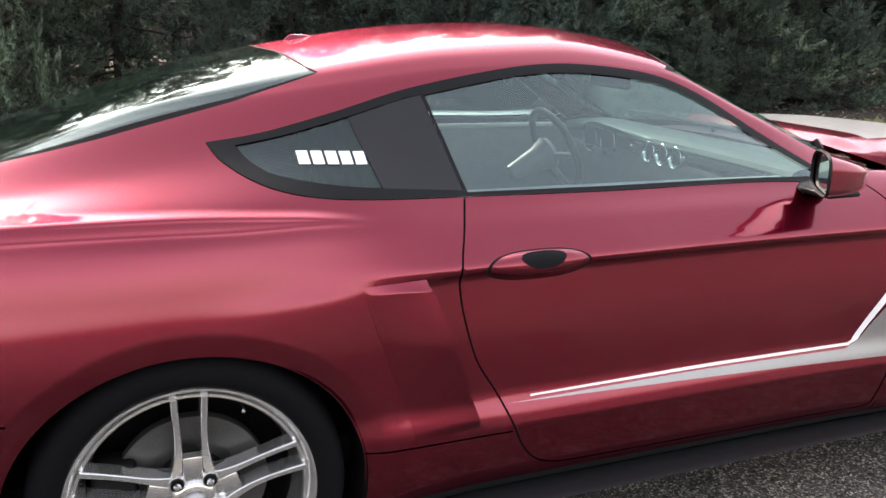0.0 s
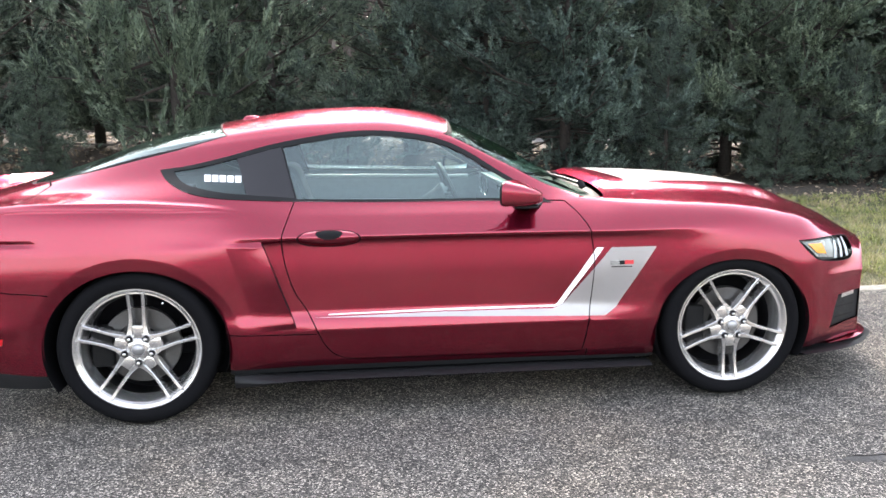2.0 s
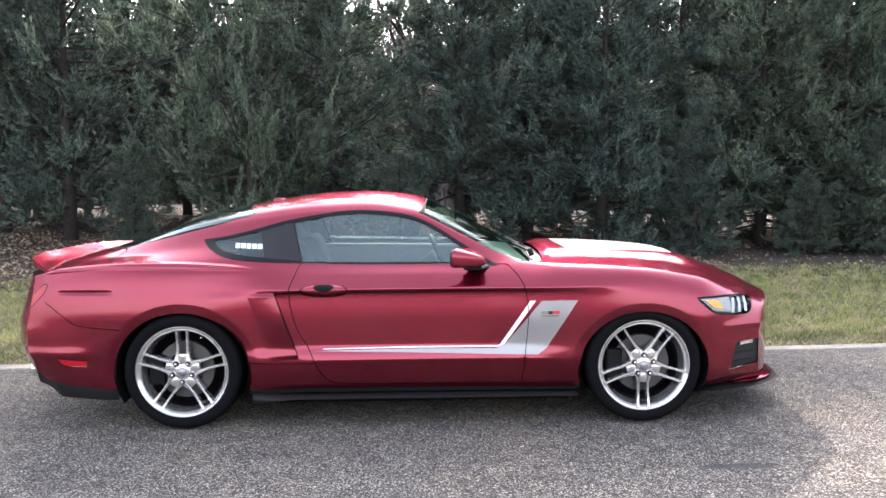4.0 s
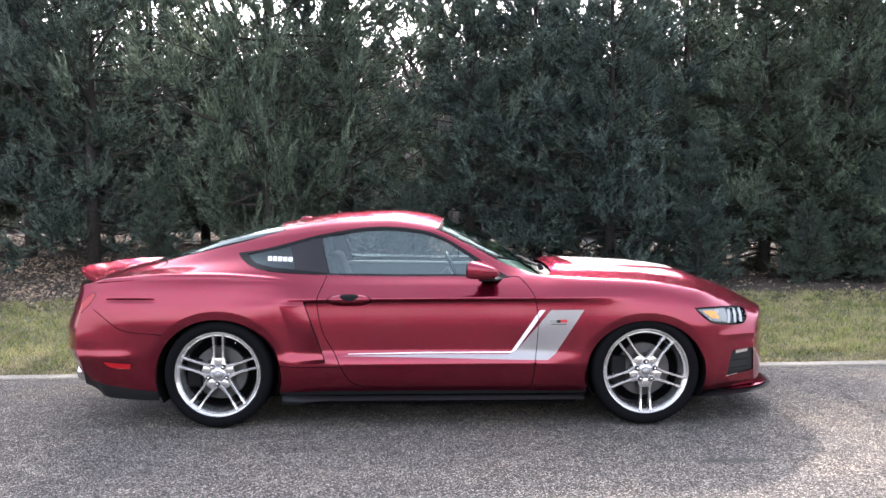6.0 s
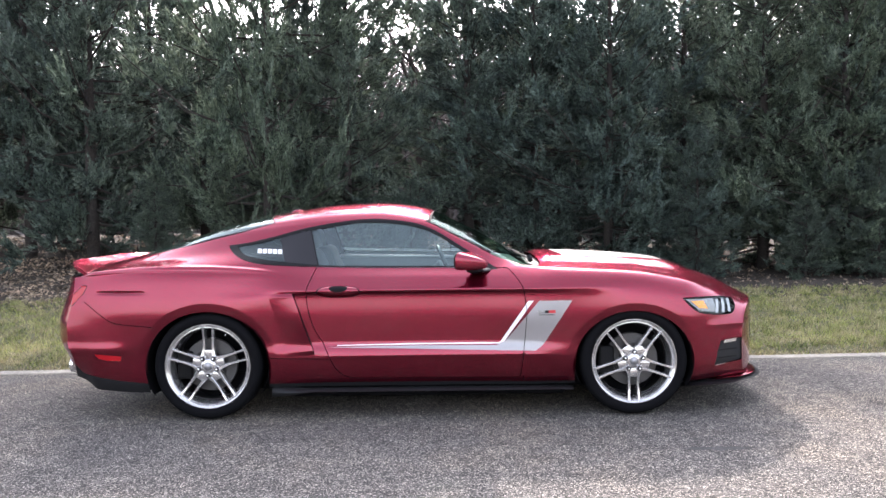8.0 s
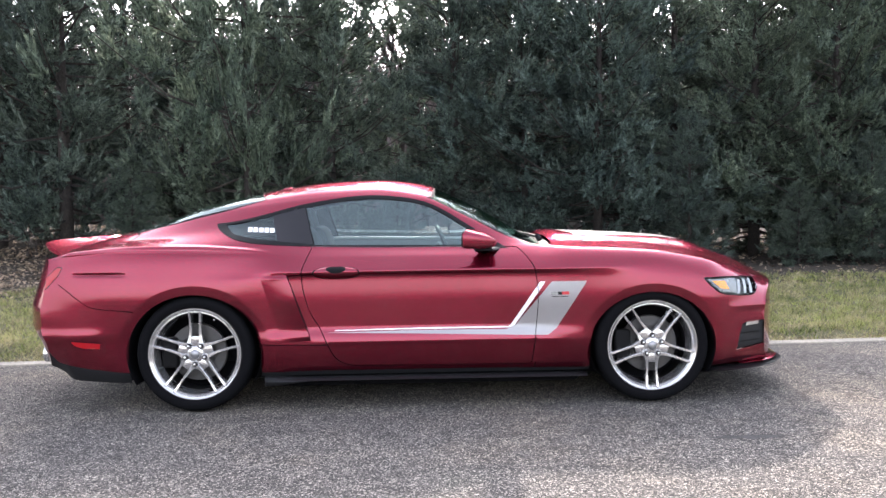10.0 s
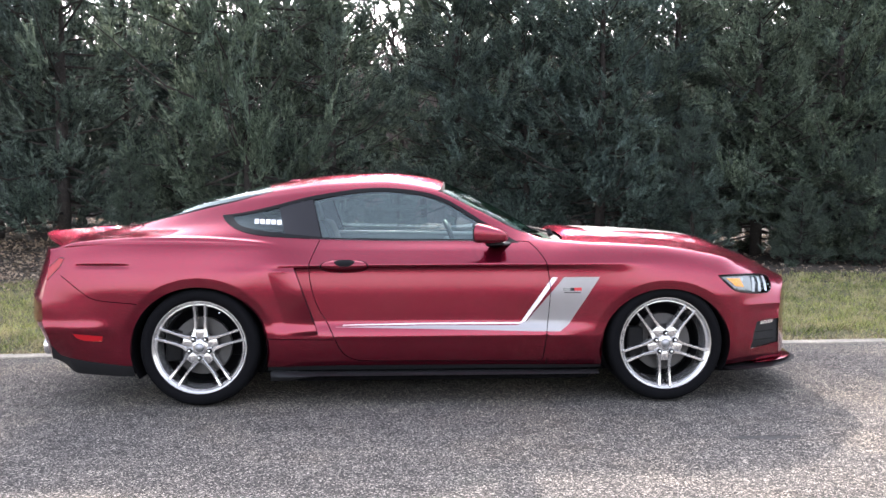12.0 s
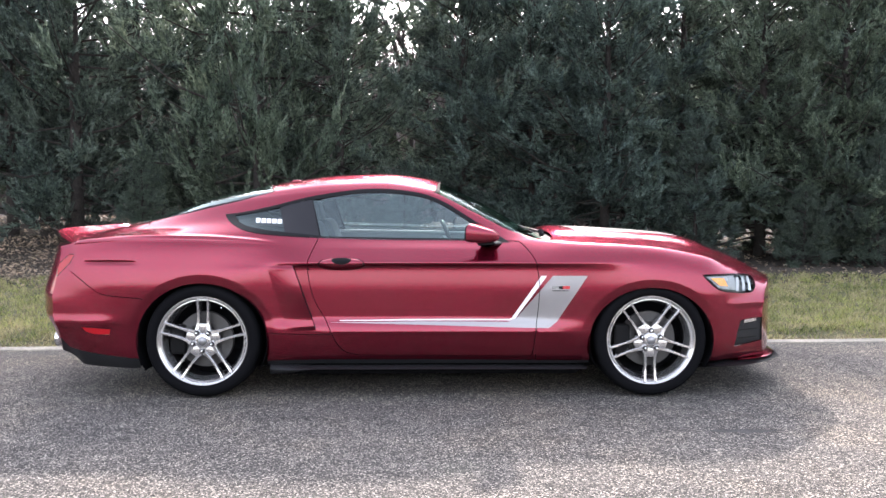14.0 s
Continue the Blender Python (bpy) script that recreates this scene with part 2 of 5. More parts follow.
def part(name, shape, material, parent, label="", flat=False, at=None):
    """Links a bmesh, or (verts, faces), as one mesh object under a thing or under a part."""
    if isinstance(shape, bmesh.types.BMesh):
        me = bpy.data.meshes.new(name)
        shape.to_mesh(me)
        shape.free()
        me.materials.append(material)
        if not flat:
            me.polygons.foreach_set("use_smooth", [True] * len(me.polygons))
            me.set_sharp_from_angle(angle=radians(38))
    elif isinstance(shape, bpy.types.Mesh):
        me = shape
    else:
        me = mesh_of(name, *shape, material, flat)
        if not flat:
            me.set_sharp_from_angle(angle=radians(38))
    ob = new(name, me)
    ob.parent = parent
    if at is not None:
        ob.matrix_basis = at
    return tagged(ob, label)


def box(x0, x1, y0, y1, z0, z1, bevel=0.01, segments=2):
    bm = bmesh.new()
    bmesh.ops.create_cube(bm, size=1)
    for v in bm.verts:
        v.co = Vector(((x0 + x1) / 2 + v.co.x * (x1 - x0), (y0 + y1) / 2 + v.co.y * (y1 - y0), (z0 + z1) / 2 + v.co.z * (z1 - z0)))
    if bevel:
        bmesh.ops.bevel(bm, geom=bm.edges[:], offset=bevel, segments=segments, affect="EDGES", profile=0.5)
    return bm


def lathe(profile, steps=64, arc=2 * math.pi):
    """(radius, along) profile turned about the y axis."""
    k, n = len(profile), steps + (arc < 6.28)
    verts = [(r * math.cos(arc * i / steps), a, r * math.sin(arc * i / steps)) for i in range(n) for r, a in profile]
    faces = [(i * k + j, i * k + j + 1, (i + 1) % n * k + j + 1, (i + 1) % n * k + j) for i in range(steps) for j in range(k - 1)]
    return verts, faces


def grid(fn, nu, nv, wrap=False):
    """A sheet of quads, fn(a, b) with a and b from 0 to 1."""
    verts = [fn(i / nu, j / nv) for i in range(nu + (not wrap)) for j in range(nv + 1)]
    k, m = nv + 1, nu + (not wrap)
    faces = [(i * k + j, (i + 1) % m * k + j, (i + 1) % m * k + j + 1, i * k + j + 1) for i in range(nu) for j in range(nv)]
    return verts, faces


def tube(points, radius, sides=8, taper=1.0):
    """A round bar along the points, closed at its ends."""
    pts = [Vector(p) for p in points]
    verts, faces = [], []
    for i, p in enumerate(pts):
        d = (pts[min(i + 1, len(pts) - 1)] - pts[max(i - 1, 0)]).normalized()
        a = d.orthogonal().normalized()
        b = d.cross(a)
        if i and (a - last).length > 1:
            a = (last - d * last.dot(d)).normalized()
            b = d.cross(a)
        else:
            if i:
                a = (last - d * last.dot(d)).normalized()
                b = d.cross(a)
        last = a
        r = radius * (1 + (taper - 1) * i / max(1, len(pts) - 1))
        verts += [p + (a * math.cos(k / sides * 6.28319) + b * math.sin(k / sides * 6.28319)) * r for k in range(sides)]
    for i in range(len(pts) - 1):
        faces += [(i * sides + k, i * sides + (k + 1) % sides, (i + 1) * sides + (k + 1) % sides, (i + 1) * sides + k) for k in range(sides)]
    faces += [tuple(range(sides))[::-1], tuple((len(pts) - 1) * sides + k for k in range(sides))]
    return verts, faces


# ---- ground: road, kerb strip, verge, wood floor ----
def step(a, b, t):
    t = np.clip((t - a) / (b - a), 0, 1)
    return t * t * (3 - 2 * t)


def kerb_y(x):
    return 1.10 + 0.044 * (x - 1.5)


def ground_z(x, y):
    d = y - kerb_y(x)
    z = -0.05 * step(-0.6, 0.0, d) if d < 0 else -0.05 + 0.03 * step(0.16, 0.5, d)
    if d > 0.3:
        z += 0.10 * step(2.0, 5.0, d) + (0.30 + 0.42 * step(7.0, -3.0, x)) * step(4.5, 12.0, d) - 0.5 * step(15, 30, d)
        z += 0.03 * noise.noise((x * .5, y * .5, 0))
    return float(z)


def sheet(xs, ys, lift=0.0):
    verts = [(x, y, ground_z(x, y) + lift) for x in xs for y in ys]
    k = len(ys)
    return verts, [(i * k + j, (i + 1) * k + j, (i + 1) * k + j + 1, i * k + j + 1) for i in range(len(xs) - 1) for j in range(k - 1)]


FAR = [-900, -300, -120, -60, -40, -30, -24]
xs = FAR + [x * 0.5 for x in range(-36, 51)] + [-f for f in FAR[::-1]]
road_cols = []
for x in xs:
    k = kerb_y(max(-24, min(30, x)))
    road_cols.append([(x, y, 0.0) for y in (-9.0, -6.0, -3.0, -1.0)] + [(x, k - d, ground_z(x, k - d) if abs(x) < 40 else -0.05 * float(step(-0.6, 0, -d))) for d in (1.4, .6, .5, .4, .3, .2, .1, 0.0)])
k = len(road_cols[0])
road = tagged(new("road", mesh_of("road", [v for c in road_cols for v in c], [(i * k + j, (i + 1) * k + j, (i + 1) * k + j + 1, i * k + j + 1) for i in range(len(xs) - 1) for j in range(k - 1)], ASPHALT)),
              "worn grey asphalt road with pale aggregate and cracks", "road", kind="structure")


def crack(points, seed, width=.007):
    """A ragged dark crack in the surface."""
    r = random.Random(seed)
    line = []
    for (x0, y0), (x1, y1) in zip(points, points[1:]):
        n = max(2, int(math.hypot(x1 - x0, y1 - y0) / .035))
        line += [(x0 + (x1 - x0) * i / n + r.gauss(0, .012), y0 + (y1 - y0) * i / n + r.gauss(0, .012)) for i in range(n)]
    verts, faces = [], []
    for i, (x, y) in enumerate(line):
        w = width * r.uniform(.35, 1.2) * min(1, i / 4 + .2, (len(line) - i) / 4)
        verts += [(x - w, y, ground_z(x, y) + .003), (x + w, y + w * .5, ground_z(x, y) + .003)]
    faces = [(2 * i, 2 * i + 1, 2 * i + 3, 2 * i + 2) for i in range(len(line) - 1)]
    part("crack", (verts, faces), CRACK, road, "dark crack in the asphalt", flat=True)


crack([(4.37, .75), (4.36, .40), (4.44, .05), (4.36, -.25), (4.40, -.62), (4.60, -1.1), (4.55, -1.9)], 1)
crack([(4.44, .05), (4.75, -.15), (5.1, -.10), (5.6, -.3)], 2, .005)
crack([(3.95, .95), (3.98, .55), (3.90, .2)], 3, .004)
crack([(-2.2, .8), (-1.7, .3), (-1.9, -.5), (-1.5, -1.4)], 4, .004)
edge = random.Random(5)
part("stain", ([(2.99 + (.13 + .08 * edge.random()) * math.cos(a), -1.66 + (.020 + .030 * edge.random()) * math.sin(a), .002) for a in [6.28319 * i / 40 for i in range(40)]], [tuple(range(40))]), STAIN, road, "small dark stain", flat=True)
ground_cols = []
for x in xs:
    q = kerb_y(max(-24, min(30, x)))
    ground_cols.append([(x, q + d, (ground_z(x, q + d) if abs(x) < 60 else 0.2 * float(step(1, 8, d))) - .001) for d in (.10, .16, .22, .3, .5, .8, 1.2, 1.6, 2, 2.5, 3, 3.5, 4, 4.5, 5, 5.5, 6, 7, 8, 10, 13, 17, 24, 34, 60, 120, 400, 900)])
k = len(ground_cols[0])
ground_mesh = mesh_of("ground", [v for c in ground_cols for v in c], [(i * k + j, (i + 1) * k + j, (i + 1) * k + j + 1, i * k + j + 1) for i in range(len(xs) - 1) for j in range(k - 1)], TURF)
ground_mesh.materials.append(LITTER)
ground_mesh.materials.append(FIELD)
for p in ground_mesh.polygons:
    j = p.index % (k - 1)
    p.material_index = 2 if j >= 22 else 1 if j >= 12 else 0
ground = tagged(new("ground", ground_mesh), "thin spring grass verge running into leaf-littered wood floor", "ground", kind="structure")
# unseen ground behind the camera, added dark to tone down the flank's reflections
back_mesh = mesh_of("ground_behind", [(-900, -900, -.004), (900, -900, -.004), (900, -9, -.004), (-900, -9, -.004)], [(0, 1, 2, 3)], ASPHALT)
tagged(new("ground_behind", back_mesh), "unseen asphalt plane behind the camera, added to darken reflections in the car", "ground", kind="structure")

# the flush concrete edging along the road, in cast lengths
edging = tagged(new("kerb"), "pale flush concrete road edging with grit on it", "kerb", kind="structure")
x = -14.0
while x < 22:
    n, length = 6, 1.5
    rows = [(x + .004 + (length - .008) * i / n) for i in range(n + 1)]
    prof = [(-.022, -.03), (-.014, .008), (-.006, .012), (.115, .013), (.125, .006), (.13, -.04)]
    verts = [(a, kerb_y(a) + d + random.uniform(-.003, .003), ground_z(a, kerb_y(a)) + h) for a in rows for d, h in prof]
    faces = [(i * 6 + j, (i + 1) * 6 + j, (i + 1) * 6 + j + 1, i * 6 + j + 1) for i in range(n) for j in range(5)] + [tuple(range(6)), tuple(range(n * 6, n * 6 + 6))]
    part("edging_stone", (verts, faces), CONCRETE, edging, flat=True)
    x += length

# ---- the car's body as one lofted form: cross sections of (half width, height) from sill to centre line ----
SECTIONS = []


def section(u, *wz):
    SECTIONS.append((u, np.array(wz, float)))


section(-1.10, (.80, .275), (.86, .345), (.90, .46), (.90, .56), (.89, .66), (.88, .75), (.87, .80), (.855, .86), (.82, .915), (.74, .918), (.66, .919), (.55, .92), (.30, .923), (0, .925))
section(-0.75, (.84, .190), (.885, .265), (.925, .42), (.93, .52), (.924, .66), (.911, .76), (.900, .82), (.880, .901), (.85, .953), (.75, .964), (.66, .975), (.55, .985), (.30, .997), (0, 1.0))
section(-0.35, (.88, .178), (.91, .255), (.93, .42), (.94, .52), (.945, .66), (.935, .76), (.923, .82), (.900, .911), (.855, .970), (.72, 1.01), (.60, 1.065), (.54, 1.083), (.30, 1.108), (0, 1.115))
section(0.0, (.88, .22), (.91, .28), (.935, .42), (.945, .52), (.952, .66), (.942, .76), (.931, .82), (.908, .911), (.850, .974), (.715, 1.055), (.585, 1.165), (.53, 1.192), (.30, 1.225), (0, 1.235))
section(0.40, (.87, .20), (.905, .27), (.926, .41), (.914, .50), (.916, .65), (.908, .775), (.901, .815), (.864, .903), (.80, .98), (.69, 1.09), (.575, 1.225), (.52, 1.262), (.30, 1.305), (0, 1.317))
section(0.75, (.85, .20), (.885, .265), (.911, .41), (.8895, .50), (.8885, .64), (.879, .785), (.902, .822), (.845, .894), (.765, .968), (.672, 1.11), (.572, 1.262), (.50, 1.308), (.29, 1.351), (0, 1.364))
section(1.05, (.85, .20), (.885, .265), (.911, .41), (.8895, .50), (.8885, .64), (.879, .785), (.902, .822), (.845, .894), (.765, .960), (.668, 1.11), (.568, 1.272), (.495, 1.318), (.29, 1.361), (0, 1.374))
section(1.35, (.85, .20), (.885, .265), (.911, .41), (.8895, .50), (.8885, .64), (.879, .785), (.902, .822), (.845, .894), (.765, .955), (.675, 1.10), (.575, 1.245), (.535, 1.271), (.29, 1.329), (0, 1.344))
section(1.65, (.85, .20), (.885, .265), (.913, .41), (.8935, .50), (.8925, .64), (.883, .785), (.906, .822), (.848, .892), (.772, .950), (.71, 1.03), (.640, 1.113), (.606, 1.134), (.33, 1.206), (0, 1.224))
section(1.92, (.855, .20), (.89, .265), (.919, .41), (.902, .50), (.908, .64), (.898, .785), (.916, .822), (.857, .890), (.78, .945), (.75, .962), (.712, .985), (.684, .999), (.37, 1.060), (0, 1.077))
section(2.08, (.86, .20), (.90, .265), (.930, .41), (.918, .50), (.924, .64), (.915, .785), (.929, .822), (.872, .888), (.785, .943), (.765, .950), (.735, .953), (.67, .955), (.36, .972), (0, .98))
section(2.25, (.86, .20), (.90, .265), (.935, .41), (.928, .50), (.932, .64), (.924, .785), (.932, .822), (.888, .884), (.815, .934), (.75, .946), (.68, .950), (.60, .957), (.36, .979), (0, .985))
section(2.72, (.87, .22), (.91, .28), (.935, .41), (.947, .52), (.948, .66), (.937, .77), (.927, .81), (.897, .868), (.835, .912), (.74, .927), (.66, .932), (.58, .940), (.36, .961), (0, .966))
section(3.10, (.875, .212), (.905, .26), (.925, .38), (.93, .50), (.930, .62), (.917, .70), (.904, .755), (.868, .812), (.812, .856), (.73, .874), (.64, .882), (.56, .893), (.35, .924), (0, .933))
section(3.40, (.815, .218), (.845, .26), (.87, .36), (.87, .48), (.86, .60), (.85, .66), (.835, .71), (.795, .752), (.725, .784), (.665, .797), (.58, .811), (.50, .821), (.30, .842), (0, .849))
section(3.71, (.69, .222), (.72, .25), (.75, .34), (.75, .46), (.735, .55), (.715, .59), (.685, .62), (.64, .648), (.585, .668), (.55, .677), (.47, .685), (.40, .690), (.26, .694), (0, .696))
US = np.array([s[0] for s in SECTIONS])


def slopes(x, y):
    """Slopes of a smooth curve through the points that never swings past them."""
    h, d = np.diff(x), np.diff(y, axis=0) / np.diff(x).reshape(-1, *[1] * (y.ndim - 1))
    m = np.zeros_like(y)
    h = h.reshape(-1, *[1] * (y.ndim - 1))
    w1, w2 = 2 * h[1:] + h[:-1], h[1:] + 2 * h[:-1]
    same = d[:-1] * d[1:] > 0
    m[1:-1] = np.where(same, (w1 + w2) / np.where(same, w1 / np.where(d[:-1] == 0, 1, d[:-1]) + w2 / np.where(d[1:] == 0, 1, d[1:]), 1), 0)
    m[0], m[-1] = d[0], d[-1]
    return m


def smooth(x, y, q):
    """The curve's values at q."""
    x, y, q = np.asarray(x, float), np.asarray(y, float), np.asarray(q, float)
    m = slopes(x, y)
    k = np.clip(np.searchsorted(x, q, side="right") - 1, 0, len(x) - 2)
    h = x[k + 1] - x[k]
    t = np.clip((q - x[k]) / h, 0, 1)
    e = [1] * (y.ndim - 1)
    t, h = t.reshape(t.shape + tuple(e)), h.reshape(h.shape + tuple(e))
    return (1 + 2 * t) * (1 - t) ** 2 * y[k] + t * (1 - t) ** 2 * h * m[k] + t * t * (3 - 2 * t) * y[k + 1] + t * t * (t - 1) * h * m[k + 1]


NU, NV = 478, 521
UG = np.linspace(US[0], US[-1], NU)
VG = np.linspace(0, 13, NV)
LOFT = smooth(US, np.array([s[1] for s in SECTIONS]), UG)          # NU x 14 x 2
LOFT = np.stack([smooth(np.arange(14.0), row, VG) for row in LOFT])  # NU x NV x 2
for _ in range(6):
    LOFT[1:-1] = (LOFT[:-2] + 2 * LOFT[1:-1] + LOFT[2:]) / 4
HUBS = ((0.0, 0.349, 0.388, 0.352), (2.72, 0.349, 0.377, 0.324))      # x, z, half width and rise of the wheel arches


def warp(u, w, z):
    """Bows the nose and the tail in plan, leans the tail, and flares the arches. Returns x, w, z."""
    kf = smooth((2.0, 2.72, 3.10, 3.40, 3.71), (0, 0, .05, .19, .35), np.clip(u, 2.0, 3.71))
    kr = smooth((-1.10, -.75, -.35, 0.5), (.21, .07, 0, 0), np.clip(u, -1.10, .5))
    tail = step(-.75, -1.10, u)
    x = u - kf * (w / .9) ** 2 + kr * (w / .9) ** 4 + tail * (np.maximum(0, z - .62) * .30 + np.maximum(0, .50 - z) * .40)
    z = z + .026 * step(.58, .36, w) * step(2.14, 2.24, u) * step(3.30, 3.02, u)
    z = z + .006 * step(.86, 1.0, z)
    side = step(.80, .88, w)
    for hx, hz, a, b in HUBS:
        r = np.hypot((x - hx) / a, np.maximum(z - hz, -.1) / b)
        w = w - side * (.085 * np.clip(1.145 - r, 0, .16)) * step(.95, .80, z)
    w = w + .010 * np.exp(-((z - .465) / .035) ** 2) * step(-.42, -.62, x) + .009 * np.exp(-((z - .565) / .022) ** 2) * step(3.16, 3.32, x)
    w = w - .15 * np.clip(z - .819, 0, .030) * step(.40, .70, x) * step(2.60, 2.20, x)
    w = w + .005 * np.exp(-np.abs(z - .402) / .014) * step(.55, .85, x) * step(2.30, 2.05, x)
    w = w - .013 * np.exp(-((z - (.822 - .006 * (x + .54))) / .008) ** 2) * np.clip(1 - ((x + .54) / .17) ** 2, 0, 1)
    line = smooth((-1.2, -.9, -.65, -.4, 0, .24, .36, .46), (.93, .95, .972, .984, .979, .963, .949, .931), np.clip(x, -1.2, .46))
    gap = .006 + .020 * step(.46, .05, x)
    w = w + (.006 * np.exp(-((z - line) / .0065) ** 2) + .004 * np.exp(-((z - line + gap) / .006) ** 2) + .006 * step(line - .08, line, z) - .008 * step(line, line + .016, z)) * step(.47, .28, x)
    return x, w, z


def table(u, v):
    a = np.clip((u - US[0]) / (US[-1] - US[0]) * (NU - 1), 0, NU - 1.001)
    b = np.clip(v / 13 * (NV - 1), 0, NV - 1.001)
    i, j = a.astype(int), b.astype(int)
    a, b = (a - i)[..., None], (b - j)[..., None]
    g = (LOFT[i, j] * (1 - a) + LOFT[i + 1, j] * a) * (1 - b) + (LOFT[i, j + 1] * (1 - a) + LOFT[i + 1, j + 1] * a) * b
    return g[..., 0], g[..., 1]


def body(u, v):
    """Points of the body's near side: x, y (negative), z."""
    u, v = np.asarray(u, float), np.asarray(v, float)
    x, w, z = warp(u, *table(u, v))
    return np.stack([x, -w, z], -1)


def normal(u, v):
    e = .003
    a = body(u + e, v) - body(u - e, v)
    b = body(u, np.clip(v + 4 * e, 0, 13)) - body(u, np.clip(v - 4 * e, 0, 13))
    n = np.cross(a, b)
    return n / np.maximum(np.linalg.norm(n, axis=-1, keepdims=True), 1e-9)


def locate(x, z, top=10.6):
    """The (u, v) of the place on the flank at x and height z."""
    x, z = np.asarray(x, float), np.asarray(z, float)
    u = x.copy()
    for _ in range(14):
        lo, hi = np.zeros_like(u), np.full_like(u, top)
        for _ in range(26):
            mid = (lo + hi) / 2
            below = body(u, mid)[..., 2] < z
            lo, hi = np.where(below, mid, lo), np.where(below, hi, mid)
        u = np.clip(u + (x - body(u, lo)[..., 0]) * .9, US[0], US[-1])
    return np.stack([u, lo], -1)


# ---- the car ----
car = tagged(new("sports_coupe"), "ruby red metallic two-door fastback sports coupe parked on asphalt", "car")


def dense(points, closed=True, gap=0.014, curve=True):
    """A fine outline through the (x, z) points; with curve, rounded where it bends gently."""
    p = [np.array(q, float) for q in points]
    n, out = len(p), []
    for i in range(n if closed else n - 1):
        a, b = p[i], p[(i + 1) % n]
        before, after = p[(i - 1) % n] if closed or i else a, p[(i + 2) % n] if closed or i + 2 < n else b
        ta, tb = (b - before) / 2, (after - a) / 2
        size = np.linalg.norm(b - a)
        if not curve or np.dot(b - a, a - before) < .75 * size * np.linalg.norm(a - before) + 1e-12:
            ta = b - a
        if not curve or np.dot(b - a, after - b) < .75 * size * np.linalg.norm(after - b) + 1e-12:
            tb = b - a
        ta, tb = (t * min(1, size / max(np.linalg.norm(t), 1e-9)) for t in (ta, tb))
        for s in np.linspace(0, 1, max(2, int(size / gap) + 1))[:-1]:
            h = s * s * (3 - 2 * s)
            out.append(a * (1 - h) + b * h + ta * (s - 2 * s * s + s ** 3) + tb * (s ** 3 - s * s))
    if not closed:
        out.append(p[-1])
    return np.array(out)


def offset(line, d, closed=True):
    """The outline moved sideways by d."""
    t = np.roll(line, -1, 0) - np.roll(line, 1, 0) if closed else np.gradient(line, axis=0)
    t /= np.maximum(np.linalg.norm(t, axis=1, keepdims=True), 1e-9)
    return line + d * np.stack([t[:, 1], -t[:, 0]], 1)


def inside(p, poly):
    """Which of the points lie in the outline."""
    hit = np.zeros(len(p), bool)
    box_in = np.where((p[:, 0] > poly[:, 0].min()) & (p[:, 0] < poly[:, 0].max()) & (p[:, 1] > poly[:, 1].min()) & (p[:, 1] < poly[:, 1].max()))[0]
    q = p[box_in]
    h = np.zeros(len(q), bool)
    for a, b in zip(poly, np.roll(poly, -1, 0)):
        cross = (a[1] > q[:, 1]) != (b[1] > q[:, 1])
        h ^= cross & (q[:, 0] < (b[0] - a[0]) * (q[:, 1] - a[1]) / (b[1] - a[1] if b[1] != a[1] else 1e-12) + a[0])
    hit[box_in] = h
    return hit


REGIONS = []           # (part, outline in u and v), the first that holds a place wins


def region(name, outline, uv=False):
    REGIONS.append((name, outline if uv else locate(outline[:, 0], outline[:, 1])))


def seam(outline, closed=True, width=.0026, uv=False, scale=1):
    """A shut line along an outline."""
    if closed:
        ring = [offset(outline, width, True), offset(outline, -width, True)]
        big = max(ring, key=lambda r: np.ptp(r[:, 0]) + np.ptp(r[:, 1]))
        return big, ring[0] if big is ring[1] else ring[1]
    band = np.concatenate([offset(outline, width, False), offset(outline, -width, False)[::-1]])
    region("shut_line#%d" % len(REGIONS), band, uv)


def arch(hx, hz, a, b):
    t = np.linspace(0, math.pi, 80)
    top = np.stack([hx + a * np.cos(t), hz + b * np.sin(t)], 1)
    return np.concatenate([[(hx + a * .985, .10), (hx + a, hz - .06)], top, [(hx - a, hz - .06), (hx - a * .985, .10)]])


door_line = dense([(.688, .9705), (.657, .893), (.632, .817), (.640, .713), (.677, .584), (.734, .486), (.779, .390), (.808, .330), (.852, .283), (.93, .258), (1.3, .252), (1.96, .247),
                   (1.995, .262), (2.006, .346), (2.026, .526), (2.035, .672), (2.015, .818), (1.975, .893), (1.925, .9465)])
trim_line = dense([(.092, 1.108), (.115, 1.075), (.176, 1.035), (.25, 1.007), (.35, .988), (.52, .974), (.689, .9655), (1.09, .955), (1.57, .951), (1.865, .938), (1.78, .992), (1.651, 1.071),
                   (1.462, 1.188), (1.312, 1.243), (1.083, 1.2705), (.889, 1.263), (.605, 1.218), (.385, 1.162), (.22, 1.125)])
quarter_glass = dense([(.155, 1.100), (.185, 1.066), (.235, 1.040), (.385, 1.010), (.662, .984), (.590, 1.196), (.405, 1.148), (.27, 1.118)])
door_glass = dense([(.697, .974), (1.09, .966), (1.57, .961), (1.815, .953), (1.646, 1.048), (1.462, 1.163), (1.312, 1.219), (1.083, 1.247), (.894, 1.240), (.634, 1.199)])
REGIONS += [("", locate(*arch(*h).T)) for h in HUBS]
region("pillar_cover", dense([(.478, .999), (.688, .9785), (.625, 1.2015), (.590, 1.1945), (.428, 1.152)], curve=False))
region("quarter_window", quarter_glass)
region("door_window", door_glass)
region("window_trim", trim_line)
outer, inner = seam(door_line)
